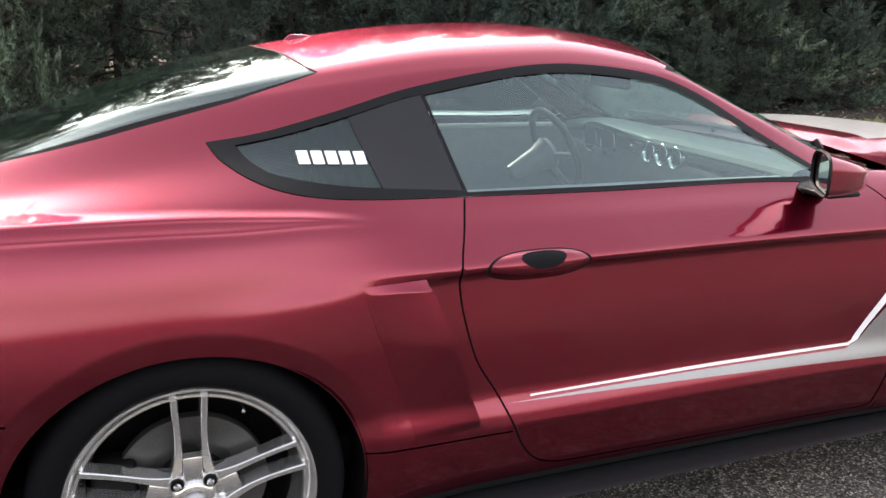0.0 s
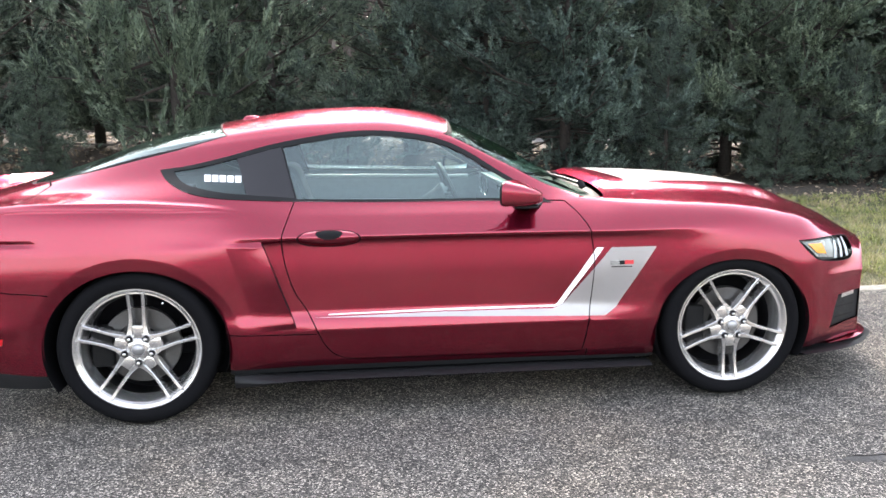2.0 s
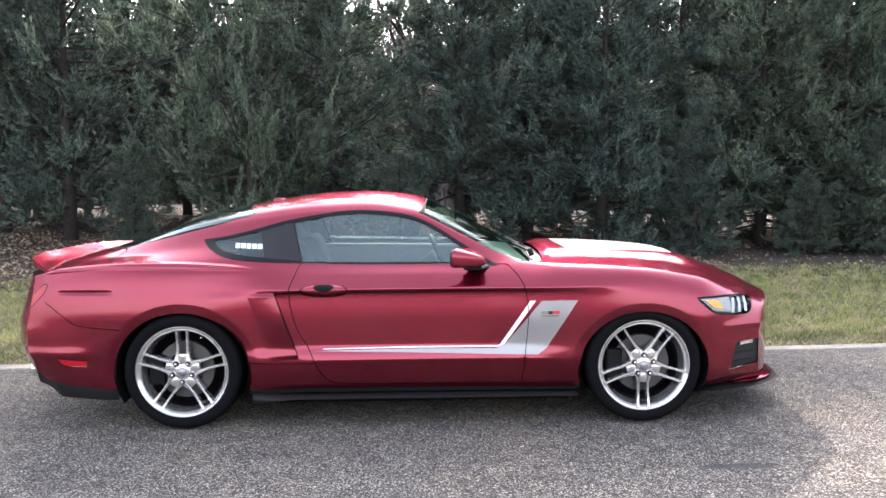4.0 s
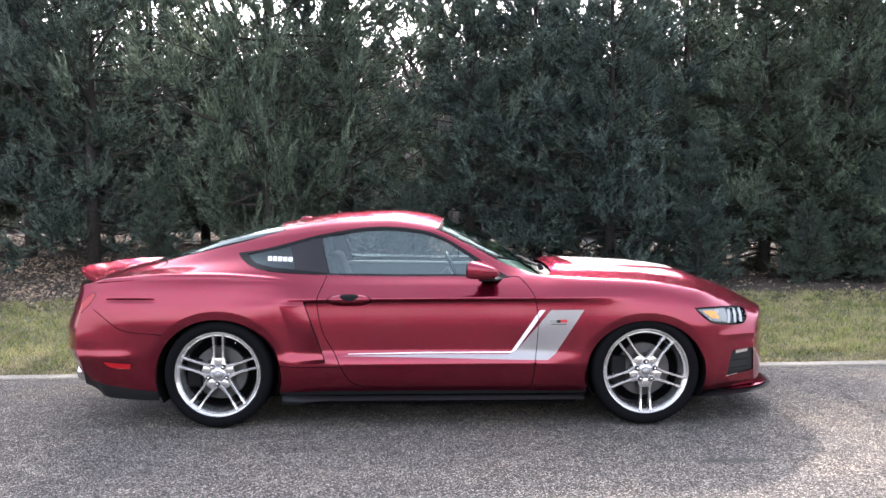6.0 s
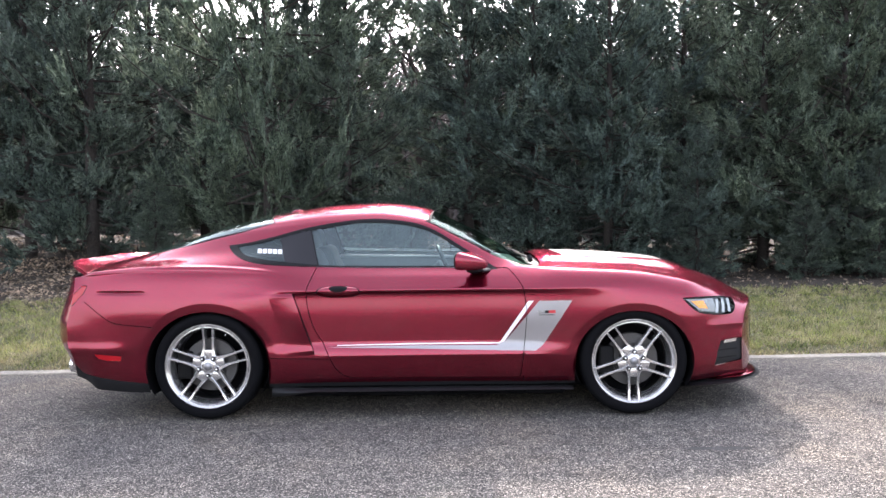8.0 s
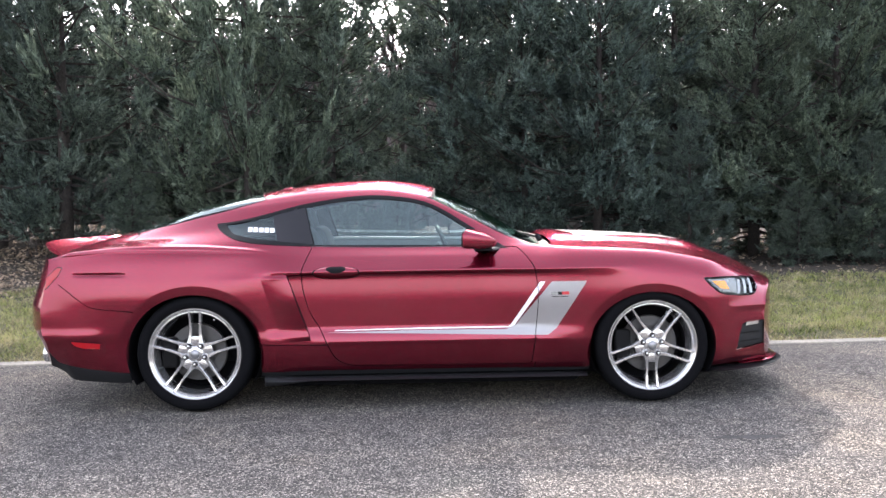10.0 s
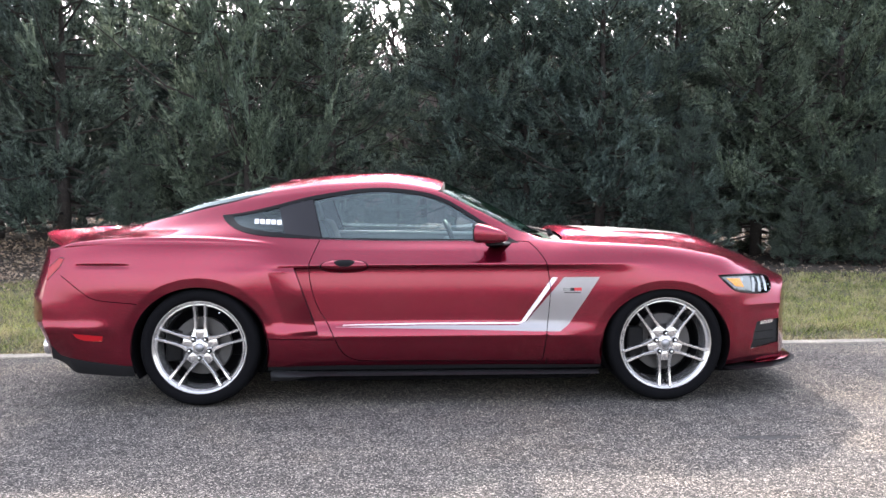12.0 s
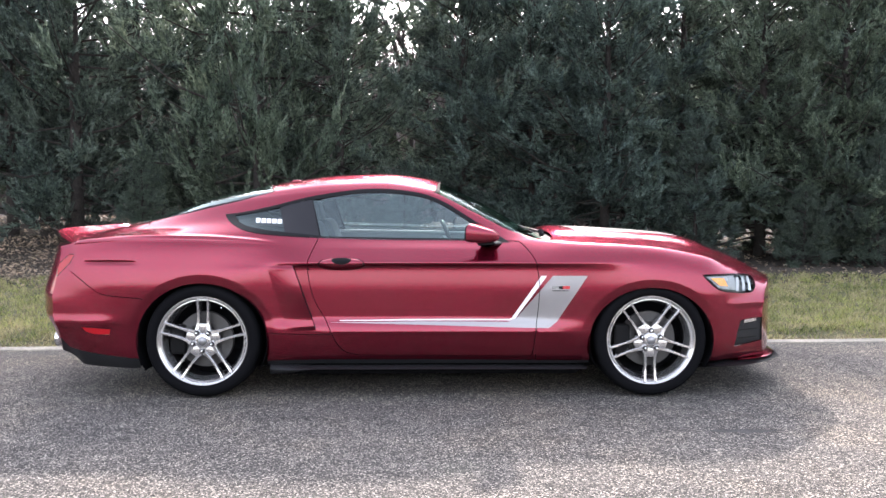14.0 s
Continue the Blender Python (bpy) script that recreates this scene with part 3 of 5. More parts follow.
ring = locate(outer[:, 0], outer[:, 1]), locate(inner[:, 0], inner[:, 1])
# silver side stripe with its hockey-stick shape, and the pinstripe above it
stripe = dense([(.760, .459), (1.30, .4655), (1.845, .463), (1.899, .487), (2.114, .7435), (2.324, .7445), (2.140, .465), (2.090, .427), (1.925, .428), (1.30, .4455)], curve=False)
pinstripe = dense([(.824, .4725), (1.30, .4790), (1.855, .4795), (1.868, .4855), (2.046, .7435), (2.079, .7435), (1.893, .4850), (1.858, .4710), (1.30, .4705), (.824, .4680)], curve=False)
seam(dense([(2.010, .38), (2.018, .46), (2.026, .526), (2.035, .672), (2.028, .75)], False), False, .0022)
for name, line in (("pinstripe", pinstripe), ("side_stripe", stripe)):
    REGIONS.append(("fresh_" + name, locate(line[:, 0], line[:, 1])))
REGIONS.append(("door", ring[1]))
REGIONS.append(("shut_line", ring[0]))
# lamps, reflectors and dark lower pieces
region("headlight", dense([(3.03, .747), (3.085, .692), (3.14, .655), (3.25, .634), (3.385, .628), (3.425, .650), (3.44, .690), (3.43, .722), (3.33, .738), (3.18, .747)]))
region("headlight_rim", offset(dense([(3.03, .747), (3.085, .692), (3.14, .655), (3.25, .634), (3.385, .628), (3.425, .650), (3.44, .690), (3.43, .722), (3.33, .738), (3.18, .747)]), .0035))
region("side_reflector", dense([(-.71, .437), (-.541, .423), (-.548, .392), (-.64, .396), (-.69, .412)]))
region("tail_lamp", dense([(-.915, .765), (-.80, .868), (-.772, .866), (-.795, .82), (-.865, .745)], curve=False))
region("lamp_rim", dense([(-.922, .762), (-.80, .873), (-.766, .870), (-.790, .819), (-.863, .740)], curve=False))
region("corner_intake", dense([(3.300, .460), (3.487, .470), (3.492, .325), (3.255, .297), (3.275, .39)], curve=False))
region("rear_valance", dense([(-1.05, .545), (-.893, .515), (-.876, .390), (-.815, .305), (-.63, .270), (-.385, .240), (-.36, .15), (-1.1, .15)], curve=False))
region("sill", dense([(.35, .2245), (.80, .2275), (1.60, .2245), (2.36, .2185), (2.36, .10), (.35, .10)], curve=False))
seam(dense([(-.785, .77), (-.735, .735), (-.653, .673), (-.60, .640), (-.524, .624), (-.40, .613), (-.34, .606)], False), False, .0024)
seam(dense([(.36, .398), (.59, .389), (.772, .3855)], False), False, .0024)
seam(dense([(2.016, .262), (2.016, .225)], False), False, .0024)
region("rear_bumper", dense([(-1.2, .70), (-.83, .745), (-.785, .77), (-.735, .735), (-.653, .673), (-.60, .640), (-.524, .624), (-.40, .613), (-.30, .604), (-.30, .10), (-1.2, .10)], curve=False))
region("front_bumper", dense([(3.03, .747), (3.05, .68), (3.06, .60), (3.068, .50), (3.07, .10), (3.66, .10), (3.66, .66), (3.45, .69), (3.25, .63), (3.10, .68)], curve=False))


def uv_band(*points):
    return np.array(points, float)


def along(u0, u1, v0, v1, n=24):
    return [(u0 + (u1 - u0) * i / n, v0 + (v1 - v0) * i / n) for i in range(n)]


screen = uv_band(*along(1.405, 1.435, 10.40, 11.2), *along(1.435, 1.462, 11.2, 14), *along(1.462, 2.085, 14, 14), *along(2.085, 2.075, 14, 11.0), *along(2.075, 2.01, 11.0, 10.35), *along(2.01, 1.90, 10.35, 10.25), *along(1.90, 1.50, 10.25, 10.25), *along(1.50, 1.405, 10.25, 10.40))
region("windscreen", screen, True)
region("screen_trim", uv_band(*along(1.385, 1.435, 10.50, 12), *along(1.435, 1.450, 12, 14), *along(1.45, 2.10, 14, 14), *along(2.10, 2.085, 14, 11.0), *along(2.085, 2.02, 11, 10.28), *along(2.02, 1.90, 10.28, 10.17), *along(1.90, 1.49, 10.17, 10.17), *along(1.49, 1.385, 10.17, 10.36)), True)
region("cowl", uv_band(*along(2.0, 2.02, 9.0, 10.38), *along(2.02, 2.10, 10.38, 14), *along(2.10, 2.175, 14, 14), *along(2.175, 2.165, 14, 11.5), *along(2.165, 2.12, 11.5, 9.6), *along(2.12, 2.0, 9.6, 9.0)), True)
pane = smooth((-.52, -.50, -.42, -.34, -.10, .15, .28, .37), (13.5, 11.2, 10.40, 10.10, 9.86, 10.0, 10.33, 10.72), np.linspace(-.518, .37, 60))
edge_u = np.linspace(-.518, .37, 60)
top_edge = [(float(smooth((10.7, 11.8, 14.0), (.375, .322, .268), v)), v) for v in np.linspace(10.72, 14, 24)]
region("rear_window", np.array([(u, v) for u, v in zip(edge_u, pane)] + top_edge + [(-.53, 14)]), True)
region("rear_window_trim", np.array([(u - .012 * (u < -.4), v - .13) for u, v in zip(edge_u, pane)] + [(u + .008, v) for u, v in top_edge] + [(-.545, 14)]), True)
region("roof", uv_band(*[(u + .008, v) for u, v in top_edge], *along(.276, 1.45, 14, 14), *along(1.45, 1.385, 14, 10.5), *along(1.385, .383, 10.5, 10.72)), True)
region("hood_stripe", uv_band(*along(2.34, 2.31, 11.75, 14), *along(2.31, 3.13, 14, 14), *along(3.13, 3.05, 14, 12.0), *along(3.05, 2.34, 12.0, 11.75)), True)
hood_edge = along(3.53, 3.20, 8.75, 8.55) + along(3.20, 2.13, 8.55, 8.62) + [(2.13, 8.62)]
seam(np.array(hood_edge), False, .018, True)
region("hood", uv_band(*along(2.13, 2.165, 8.62, 11.5), *along(2.165, 2.175, 11.5, 14), *along(2.175, 3.60, 14, 14), *along(3.60, 3.53, 14, 8.75), *along(3.53, 3.20, 8.75, 8.55), *along(3.20, 2.13, 8.55, 8.62)), True)
trunk_edge = along(-1.06, -.72, 8.30, 8.42) + along(-.72, -.465, 8.42, 8.70) + along(-.465, -.39, 8.70, 9.6) + along(-.39, -.42, 9.6, 10.45) + [(-.42, 10.45)]
seam(np.array(trunk_edge), False, .005, True)
region("trunk_lid", uv_band(*trunk_edge, *along(-.42, -.54, 10.5, 14), *along(-.54, -1.1, 14, 14), *along(-1.2, -1.2, 14, 8.3)), True)
region("fender", uv_band(*[tuple(p) for p in locate(*dense([(2.016, .10), (2.02, .40), (2.03, .65), (2.015, .82), (1.975, .893), (1.93, .944)], False).T)], (2.06, 8.2), (2.13, 8.62), (3.2, 8.55), *along(3.53, 3.71, 8.75, 8.75, 12), *along(3.71, 3.71, 8.75, 0, 72), *along(3.71, 2.016, 0, 0, 90)), True)

# the crease round each wheel arch
for owner, (hx, hz, a, b) in zip(("quarter_panel", "fender"), HUBS):
    for grow in (1.128, 1.145, 1.162):
        t = np.linspace(.12, math.pi - .12, 90)
        region(owner, np.stack([hx + a * grow * np.cos(t), hz + b * grow * np.sin(t)], 1))


def build_shell():
    """Cuts the lofted body along all outlines and gives every piece its own mesh."""
    from mathutils.geometry import delaunay_2d_cdt
    K = .1
    pts, edges = [], []
    for name, line in REGIONS:
        line = np.stack([np.clip(line[:, 0], US[0], US[-1]), np.clip(line[:, 1], 0, 13)], 1)
        base = len(pts)
        pts += [(p[0], p[1] * K) for p in line]
        edges += [(base + i, base + (i + 1) % len(line)) for i in range(len(line))]
    cuts = np.array(pts)
    cell = set(map(tuple, np.round(cuts / .008).astype(int)))
    vs = np.concatenate([np.arange(0, 10.6, .125), np.arange(10.6, 13.01, .2)])
    vs[-1] = 13
    for u in np.linspace(US[0], US[-1], 241):
        for v in np.sort(np.concatenate([vs, np.arange(7.02, 8.9, .045)])) if u < .5 else vs:
            c = (round(u / .008), round(v * K / .008))
            if c not in cell or v in (0, 13) or u > US[-1] - 1e-6 or u < US[0] + 1e-6:
                pts.append((u, v * K))
    out = delaunay_2d_cdt([Vector(p) for p in pts], edges, [], 0, 1e-6, False)
    co = np.array([tuple(p) for p in out[0]])
    co[:, 1] /= K
    tri = np.array([tuple(f) for f in out[2]])
    mid = co[tri].mean(1)
    owner = np.full(len(tri), -1)
    for i in range(len(REGIONS) - 1, -1, -1):
        owner[inside(mid, np.stack([REGIONS[i][1][:, 0], REGIONS[i][1][:, 1]], 1))] = i
    return co, tri, np.array([REGIONS[i][0] if i >= 0 else "quarter_panel" for i in owner])


UV, TRI, OWNER = build_shell()
LOOK = {"quarter_panel": PAINT, "door": PAINT, "fender": PAINT, "hood": PAINT, "roof": PAINT, "trunk_lid": PAINT, "rear_bumper": PAINT, "front_bumper": PAINT,
        "window_trim": TRIM, "pillar_cover": GLOSSBLACK, "quarter_window": QUARTERGLASS, "door_window": SIDEGLASS, "windscreen": SCREENGLASS, "rear_window": DARKGLASS,
        "screen_trim": GAP, "rear_window_trim": GAP, "cowl": PLASTIC, "hood_stripe": HOODSILVER, "side_stripe": SILVER, "pinstripe": WHITE, "shut_line": GAP,
        "headlight": LENS, "headlight_rim": GAP, "lamp_rim": TRIM, "tail_lamp": REDLENS, "side_reflector": REDLENS, "corner_intake": PLASTIC, "rear_valance": PLASTIC, "sill": PLASTIC}
DEPTH = {"shut_line": -.006, "cowl": -.026, "corner_intake": -.010, "window_trim": .002, "quarter_window": -.002, "door_window": -.002, "pillar_cover": .0, "side_reflector": -.002, "windscreen": -.002, "rear_window": -.001}
WHOLE = ("hood", "roof", "trunk_lid", "windscreen", "rear_window", "screen_trim", "rear_window_trim", "cowl", "hood_stripe")
WORDS = {"side_stripe": "silver vinyl stripe with a kick up", "hood_stripe": "silver panel on the hood dome", "shut_line": "dark shut line", "rear_valance": "black lower valance", "headlight": "clear headlight lens",
         "sill": "black side sill", "side_reflector": "red side reflector", "tail_lamp": "red tail lamp", "window_trim": "black window surround", "corner_intake": "black corner intake", "pinstripe": "thin white pinstripe", "pillar_cover": "gloss black pillar cover"}
MIRROR = Matrix.Diagonal((1, -1, 1, 1))


def shell_mesh(name, both=False):
    tri = TRI[OWNER == name]
    used, index = np.unique(tri, return_inverse=True)
    faces = index.reshape(-1, 3)
    u, v = UV[used].T
    nrm = normal(u, v)
    p = body(u, v) + nrm * DEPTH.get(name.split('#')[0], 0)
    a, b, c = p[faces[:, 0]], p[faces[:, 1]], p[faces[:, 2]]
    turned = (np.cross(b - a, c - a) * nrm[faces[:, 0]]).sum(1) < 0
    faces[turned] = faces[turned][:, ::-1]
    if both:
        q, m = p * (1, -1, 1), nrm * (1, -1, 1)
        faces = np.concatenate([faces, faces[:, ::-1] + len(p)])
        p, nrm = np.concatenate([p, q]), np.concatenate([nrm, m])
        mid = np.abs(p[:, 1]) < 1e-5
        nrm[mid, 1] = 0
    return mesh_of(name.split('#')[0], p, faces, LOOK[name.split('#')[0]], normals=nrm)


OWNER = np.array([o.replace("fresh_", "") for o in OWNER])
PANEL = {}
for name in list(LOOK) + sorted({o for o in OWNER if "#" in o}):
    if not (OWNER == name).any():
        continue
    word = name.split("#")[0]
    if name in WHOLE:
        PANEL[name] = [part(word, shell_mesh(name, True), None, car, WORDS.get(word, ""))]
    else:
        one = part(word, shell_mesh(name), None, car, WORDS.get(word, ""))
        two = part(word, one.data, None, car, WORDS.get(word, ""), at=MIRROR)
        PANEL[name] = [one, two]


INV_X, INV_Z = np.linspace(-1.0, 3.5, 301), np.linspace(.20, 1.24, 131)
INVERSE = locate(*[m.ravel() for m in np.meshgrid(INV_X, INV_Z, indexing="ij")]).reshape(301, 131, 2)


def on_body(x, z, out=0.0):
    """A place on the near flank, moved outwards."""
    a, b = min(max((x + 1) / 4.5 * 300, 0), 299.999), min(max((z - .20) / 1.04 * 130, 0), 129.999)
    i, j = int(a), int(b)
    a, b = a - i, b - j
    u, v = (INVERSE[i, j] * (1 - a) + INVERSE[i + 1, j] * a) * (1 - b) + (INVERSE[i, j + 1] * (1 - a) + INVERSE[i + 1, j + 1] * a) * b
    return Vector(body(u, v)) + Vector(normal(u, v)) * out


def both_sides(name, shape, material, parent, label="", flat=False):
    one = part(name, shape, material, parent, label, flat)
    return one, part(name, one.data, None, parent, label, at=MIRROR)


# nose and tail closings behind the last sections
def end_cap(u, k, power, inset, lo=1, hi=7):
    v = np.linspace(0, 13, 60)
    p = body(np.full(60, u), v)
    c = np.mean(p, axis=0)
    loop = [tuple(q) for q in p] + [(q[0], -q[1], q[2]) for q in p[::-1]]
    n, verts, faces = len(loop), [], []
    rings = (1, .97, .92, .84, .72, .5, .25, .02)
    for r, f in enumerate(rings):
        for x, y, z in loop:
            verts.append((x + k * ((abs(y) / .9) ** power - (abs(y) * f / .9) ** power) + inset * (1 - ((f - .5) / .5) ** 2 if f > .5 else 1), y * f, c[2] + (z - c[2]) * (.35 + .65 * f if f < .9 else f ** .5)))
        if r and lo <= r <= hi:
            faces += [((r - 1) * n + i, (r - 1) * n + (i + 1) % n, r * n + (i + 1) % n, r * n + i) for i in range(n)]
    return verts, faces + [tuple(range((len(rings) - 1) * n, len(rings) * n))] * (hi == 7)


nose_verts, nose_faces = end_cap(3.71, .35, 2, .012)
part("nose_panel", (nose_verts, nose_faces), PAINT, PANEL["front_bumper"][0])
part("tail_panel", end_cap(-1.10, -.21, 4, -.012), PAINT, PANEL["rear_bumper"][0])
part("grille", box(3.60, 3.732, -.22, .22, .36, .56, .02), PLASTIC, PANEL["front_bumper"][0], "black grille")


# quarter scoop with a forward opening
def scoop_sheet(a, b, out):
    top_l, top_r, low_l, low_r = (.388, .803), (.543, .807), (.515, .408), (.682, .414)
    l = [top_l[i] + (low_l[i] - top_l[i]) * b for i in (0, 1)]
    r = [top_r[i] + (low_r[i] - top_r[i]) * b for i in (0, 1)]
    x, z = l[0] + (r[0] - l[0]) * a, l[1] + (r[1] - l[1]) * a
    return on_body(x, z, out)


def scoop_out(a, b):
    edge = min(1, b / .050, (1 - b) / .05)
    return .001 + .040 * a * edge * float(smooth((0, .2, .42, .62, 1), (.55, .82, 1.02, .86, .30), b))


scoop = both_sides("side_scoop", grid(lambda a, b: scoop_sheet(a, b, scoop_out(a, b)), 30, 110), PAINT, car)
both_sides("scoop_lip", grid(lambda a, b: scoop_sheet(1 - .012 * a, b, scoop_out(1, b) - a * .003), 2, 40), PAINT, scoop[0])
# the opening is closed; a black sheet paints the shade in it
both_sides("scoop_mouth", grid(lambda a, b: scoop_sheet(.985 + .040 * a, .02 + .96 * b, (scoop_out(1, .02 + .96 * b) - .003) * (1 - a) + .0008), 3, 40), GAP, scoop[0], "black sheet for the shade in the scoop opening")


# door handle: oval plate, bar, pocket drawn as a sheet of painted shade
def handle_plate(a, b):
    t = 2 * math.pi * a
    x, z = .836 + .133 * b * math.copysign(abs(math.cos(t)) ** .75, math.cos(t)), .8115 + .036 * b * math.copysign(abs(math.sin(t)) ** .9, math.sin(t))
    return x, z


handle = both_sides("door_handle", grid(lambda a, b: on_body(*handle_plate(a, 1 - b), .002 + .020 * (1 - (1 - b) ** 2.2) ** .8), 48, 8, True), PAINT, PANEL["door"][0], "body-coloured pull handle")
both_sides("handle_gap", grid(lambda a, b: on_body(*handle_plate(a, 1.06 - .10 * b), .0012), 48, 2, True), GAP, handle[0])


def plate_out(x, z):
    r = min(1, math.hypot((x - .836) / .133, (z - .8115) / .036))
    return .002 + .020 * (1 - r ** 2.2) ** .8


def pocket(a, b):
    x = .838 + .060 * (2 * a - 1)
    full = math.sqrt(max(0, 1 - abs(2 * a - 1) ** 3))
    z = .8305 + full * (.0105 * b - .0120 * (1 - b))
    return on_body(x, z, plate_out(x, z) + .0030)


# black sheet on the plate, in place of a shaded recess
both_sides("handle_pocket", grid(pocket, 24, 6), GAP, handle[0])


# door mirrors
def mirror_shell(a, b, grow=1.0, shift=0.0):
    """A wedge housing: upright face towards the rear, flat underside, roof falling to a blunt front."""
    t = 2 * math.pi * a
    c, d = math.cos(t), math.sin(t)
    f = max(0.0, 1 - b ** 3.2) ** .5
    y = .100 * grow * (f ** .7) * math.copysign(abs(c) ** .55, c)
    up = .066 * (1 - .50 * b) if d > 0 else .046 * (1 - .10 * b)
    z = up * grow * f ** .8 * math.copysign(abs(d) ** .55, d)
    return Vector((1.578 + shift + .215 * b + .70 * (y + .1) * (1 - b), -.922 + .03 * b + y, .992 - .010 * b + z + .06 * -y * (d > 0)))


cap = both_sides("door_mirror", grid(lambda a, b: mirror_shell(a, .02 + .98 * b), 44, 18, True), PAINT, car, "red mirror housing with black base")
both_sides("mirror_bezel", grid(lambda a, b: mirror_shell(a, .02, 1.015 - .10 * b + .012 * math.sin(math.pi * b), -.010 * math.sin(math.pi * b)), 44, 4, True), TRIM, cap[0])
both_sides("mirror_glass", grid(lambda a, b: mirror_shell(a, .02, .93 * (1 - b), .004), 44, 3, True), CHROME, cap[0], "mirror glass")
both_sides("mirror_base", box(1.655, 1.765, -.955, -.845, .932, .947, .007, 3), TRIM, cap[0], "black mirror base")
both_sides("mirror_foot", grid(lambda a, b: Vector((1.715 + .06 * b + .052 * math.cos(2 * math.pi * a) * (1 + .25 * b), -.855 + .085 * b, .930 + .015 * math.sin(2 * math.pi * a) + .004 * b)), 20, 6, True), TRIM, cap[0])


# rear spoiler: a thin ducktail lip across the trunk lid
DECK = body(*np.meshgrid(np.linspace(-1.10, -.40, 90), np.linspace(7, 13, 90), indexing="ij")).reshape(-1, 3)


def deck_z(x, y):
    return float(DECK[np.argmin((DECK[:, 0] - x) ** 2 + (DECK[:, 1] + abs(y)) ** 2), 2])


def tail_fin(a, b):
    y = -.80 + 1.60 * a
    e = abs(y) / .80
    xe, ze, ln = -1.055 + .175 * e ** 3, 1.012 - .012 * e ** 4, .105 - .015 * e ** 4
    za, zu = deck_z(xe + ln, y) - .006, deck_z(xe + .10, y) - .02
    shape = ((ln, za), (ln * .62, max(za, ze - .034)), (ln * .25, ze - .012), (.006, ze), (0, ze - .006), (.004, ze - .020), (.035, ze - .048), (.085, min(zu, ze - .055)), (ln, za - .02), (ln, za))
    k = b * 9
    i = min(8, int(k + 1e-6))
    f = k - i
    return Vector((xe + shape[i][0] * (1 - f) + shape[i + 1][0] * f, y, shape[i][1] * (1 - f) + shape[i + 1][1] * f))


def capped(sheet, nu, nv):
    """Closes both ends of a sheet that wraps round along b."""
    verts, faces = sheet
    k = nv + 1
    return verts, faces + [tuple(range(nv))[::-1], tuple(nu * k + j for j in range(nv))]


spoiler = part("spoiler", capped(grid(tail_fin, 60, 27), 60, 27), PAINT, car, "body-coloured ducktail spoiler")


# front splitter, side skirt fins, exhaust tips, underside
SPLIT_Y, SPLIT_X = (0.0, .30, .52, .62, .70, .78, .84, .885, .90), (3.745, 3.72, 3.665, 3.622, 3.55, 3.45, 3.33, 3.18, 3.10)


def splitter(a, b):
    """A thin blade that follows the bumper in plan, swept up towards its corners."""
    y = -.90 + 1.80 * a
    e = abs(y)
    x = float(smooth(SPLIT_Y, SPLIT_X, e))
    t = 2 * math.pi * b
    out = (1 + math.cos(t)) / 2
    lift = .016 * math.exp(-((e - .60) / .12) ** 2) * out ** 1.5 + .006 * out
    return Vector((x - .16 * (1 - out) + .012, y * (1 - .12 * (1 - out)), .178 + lift + (.007 + .020 * (1 - out)) * math.sin(t)))


part("splitter", grid(splitter, 90, 14), TRIM, car, "black front splitter lip")


def bumper_lip(a, b):
    """The painted foot of the bumper, flared out over the splitter."""
    y = -.845 + 1.69 * a
    x = float(smooth(SPLIT_Y, SPLIT_X, abs(y)))
    t = 2 * math.pi * b
    out = (1 + math.cos(t)) / 2
    lift = .014 * math.exp(-((abs(y) - .60) / .14) ** 2) * out ** 1.5
    y *= 1 - .06 * float(step(.66, .845, abs(y)))
    return Vector((x - .022 - .15 * (1 - out), y * (1 - .13 * (1 - out)), .203 + lift + .022 * (1 - out) + (.006 + .050 * (1 - out) ** 2) * math.sin(t)))


part("bumper_lip", grid(bumper_lip, 90, 18), PAINT, car, "red painted lip over the splitter")


def skirt(a, b):
    """A thin blade under the sill, thicker where it starts behind the rear wheel arch."""
    x = .40 + 1.925 * a
    t = 2 * math.pi * b
    thick = .010 + .020 * float(step(.16, .02, a))
    reach = .062 * min(1, a / .10 + .15)
    out = max(0, math.cos(t))
    return Vector((x, -.872 - reach * out + .05 * max(0, -math.cos(t)), .181 - .003 * a - .6 * (thick - .010) + thick * math.sin(t) * (1 - .4 * out)))


both_sides("side_skirt", grid(skirt, 40, 16), PLASTIC, car, "matt black side skirt")
both_sides("exhaust_tip", lathe([(.046, 0), (.052, .004), (.053, .05), (.050, .16), (.042, .16), (.042, .004), (.046, 0)], 28), CHROME, car, "polished exhaust tip")
for o in car.children:
    if o.name.startswith("exhaust_tip"):
        o.matrix_basis = o.matrix_basis @ Matrix.Translation((-.985, -.64, .325)) @ Matrix.Rotation(radians(-90), 4, "Z")
part("underbody", box(-.60, 3.28, -.70, .70, .150, .30, .03), LINER, car)
part("floor_pan", box(.42, 2.30, -.79, .79, .118, .22, .02), LINER, car)
part("engine_bulkhead", box(2.12, 2.20, -.72, .72, .28, .90, .02), LINER, car)
part("boot_bulkhead", box(-.62, -.40, -.70, .70, .28, .93, .02), LINER, car)


# shark fin, badge, decals
def fin(a, b):
    t = 2 * math.pi * a
    h = 1 - b
    return Vector((.455 + (.062 * h + .012) * math.cos(t) - .03 * b, .024 * h * math.sin(t), 1.312 + .028 * math.sin(math.pi / 2 * b)))


part("antenna_fin", grid(fin, 20, 8, True), PAINT, car)


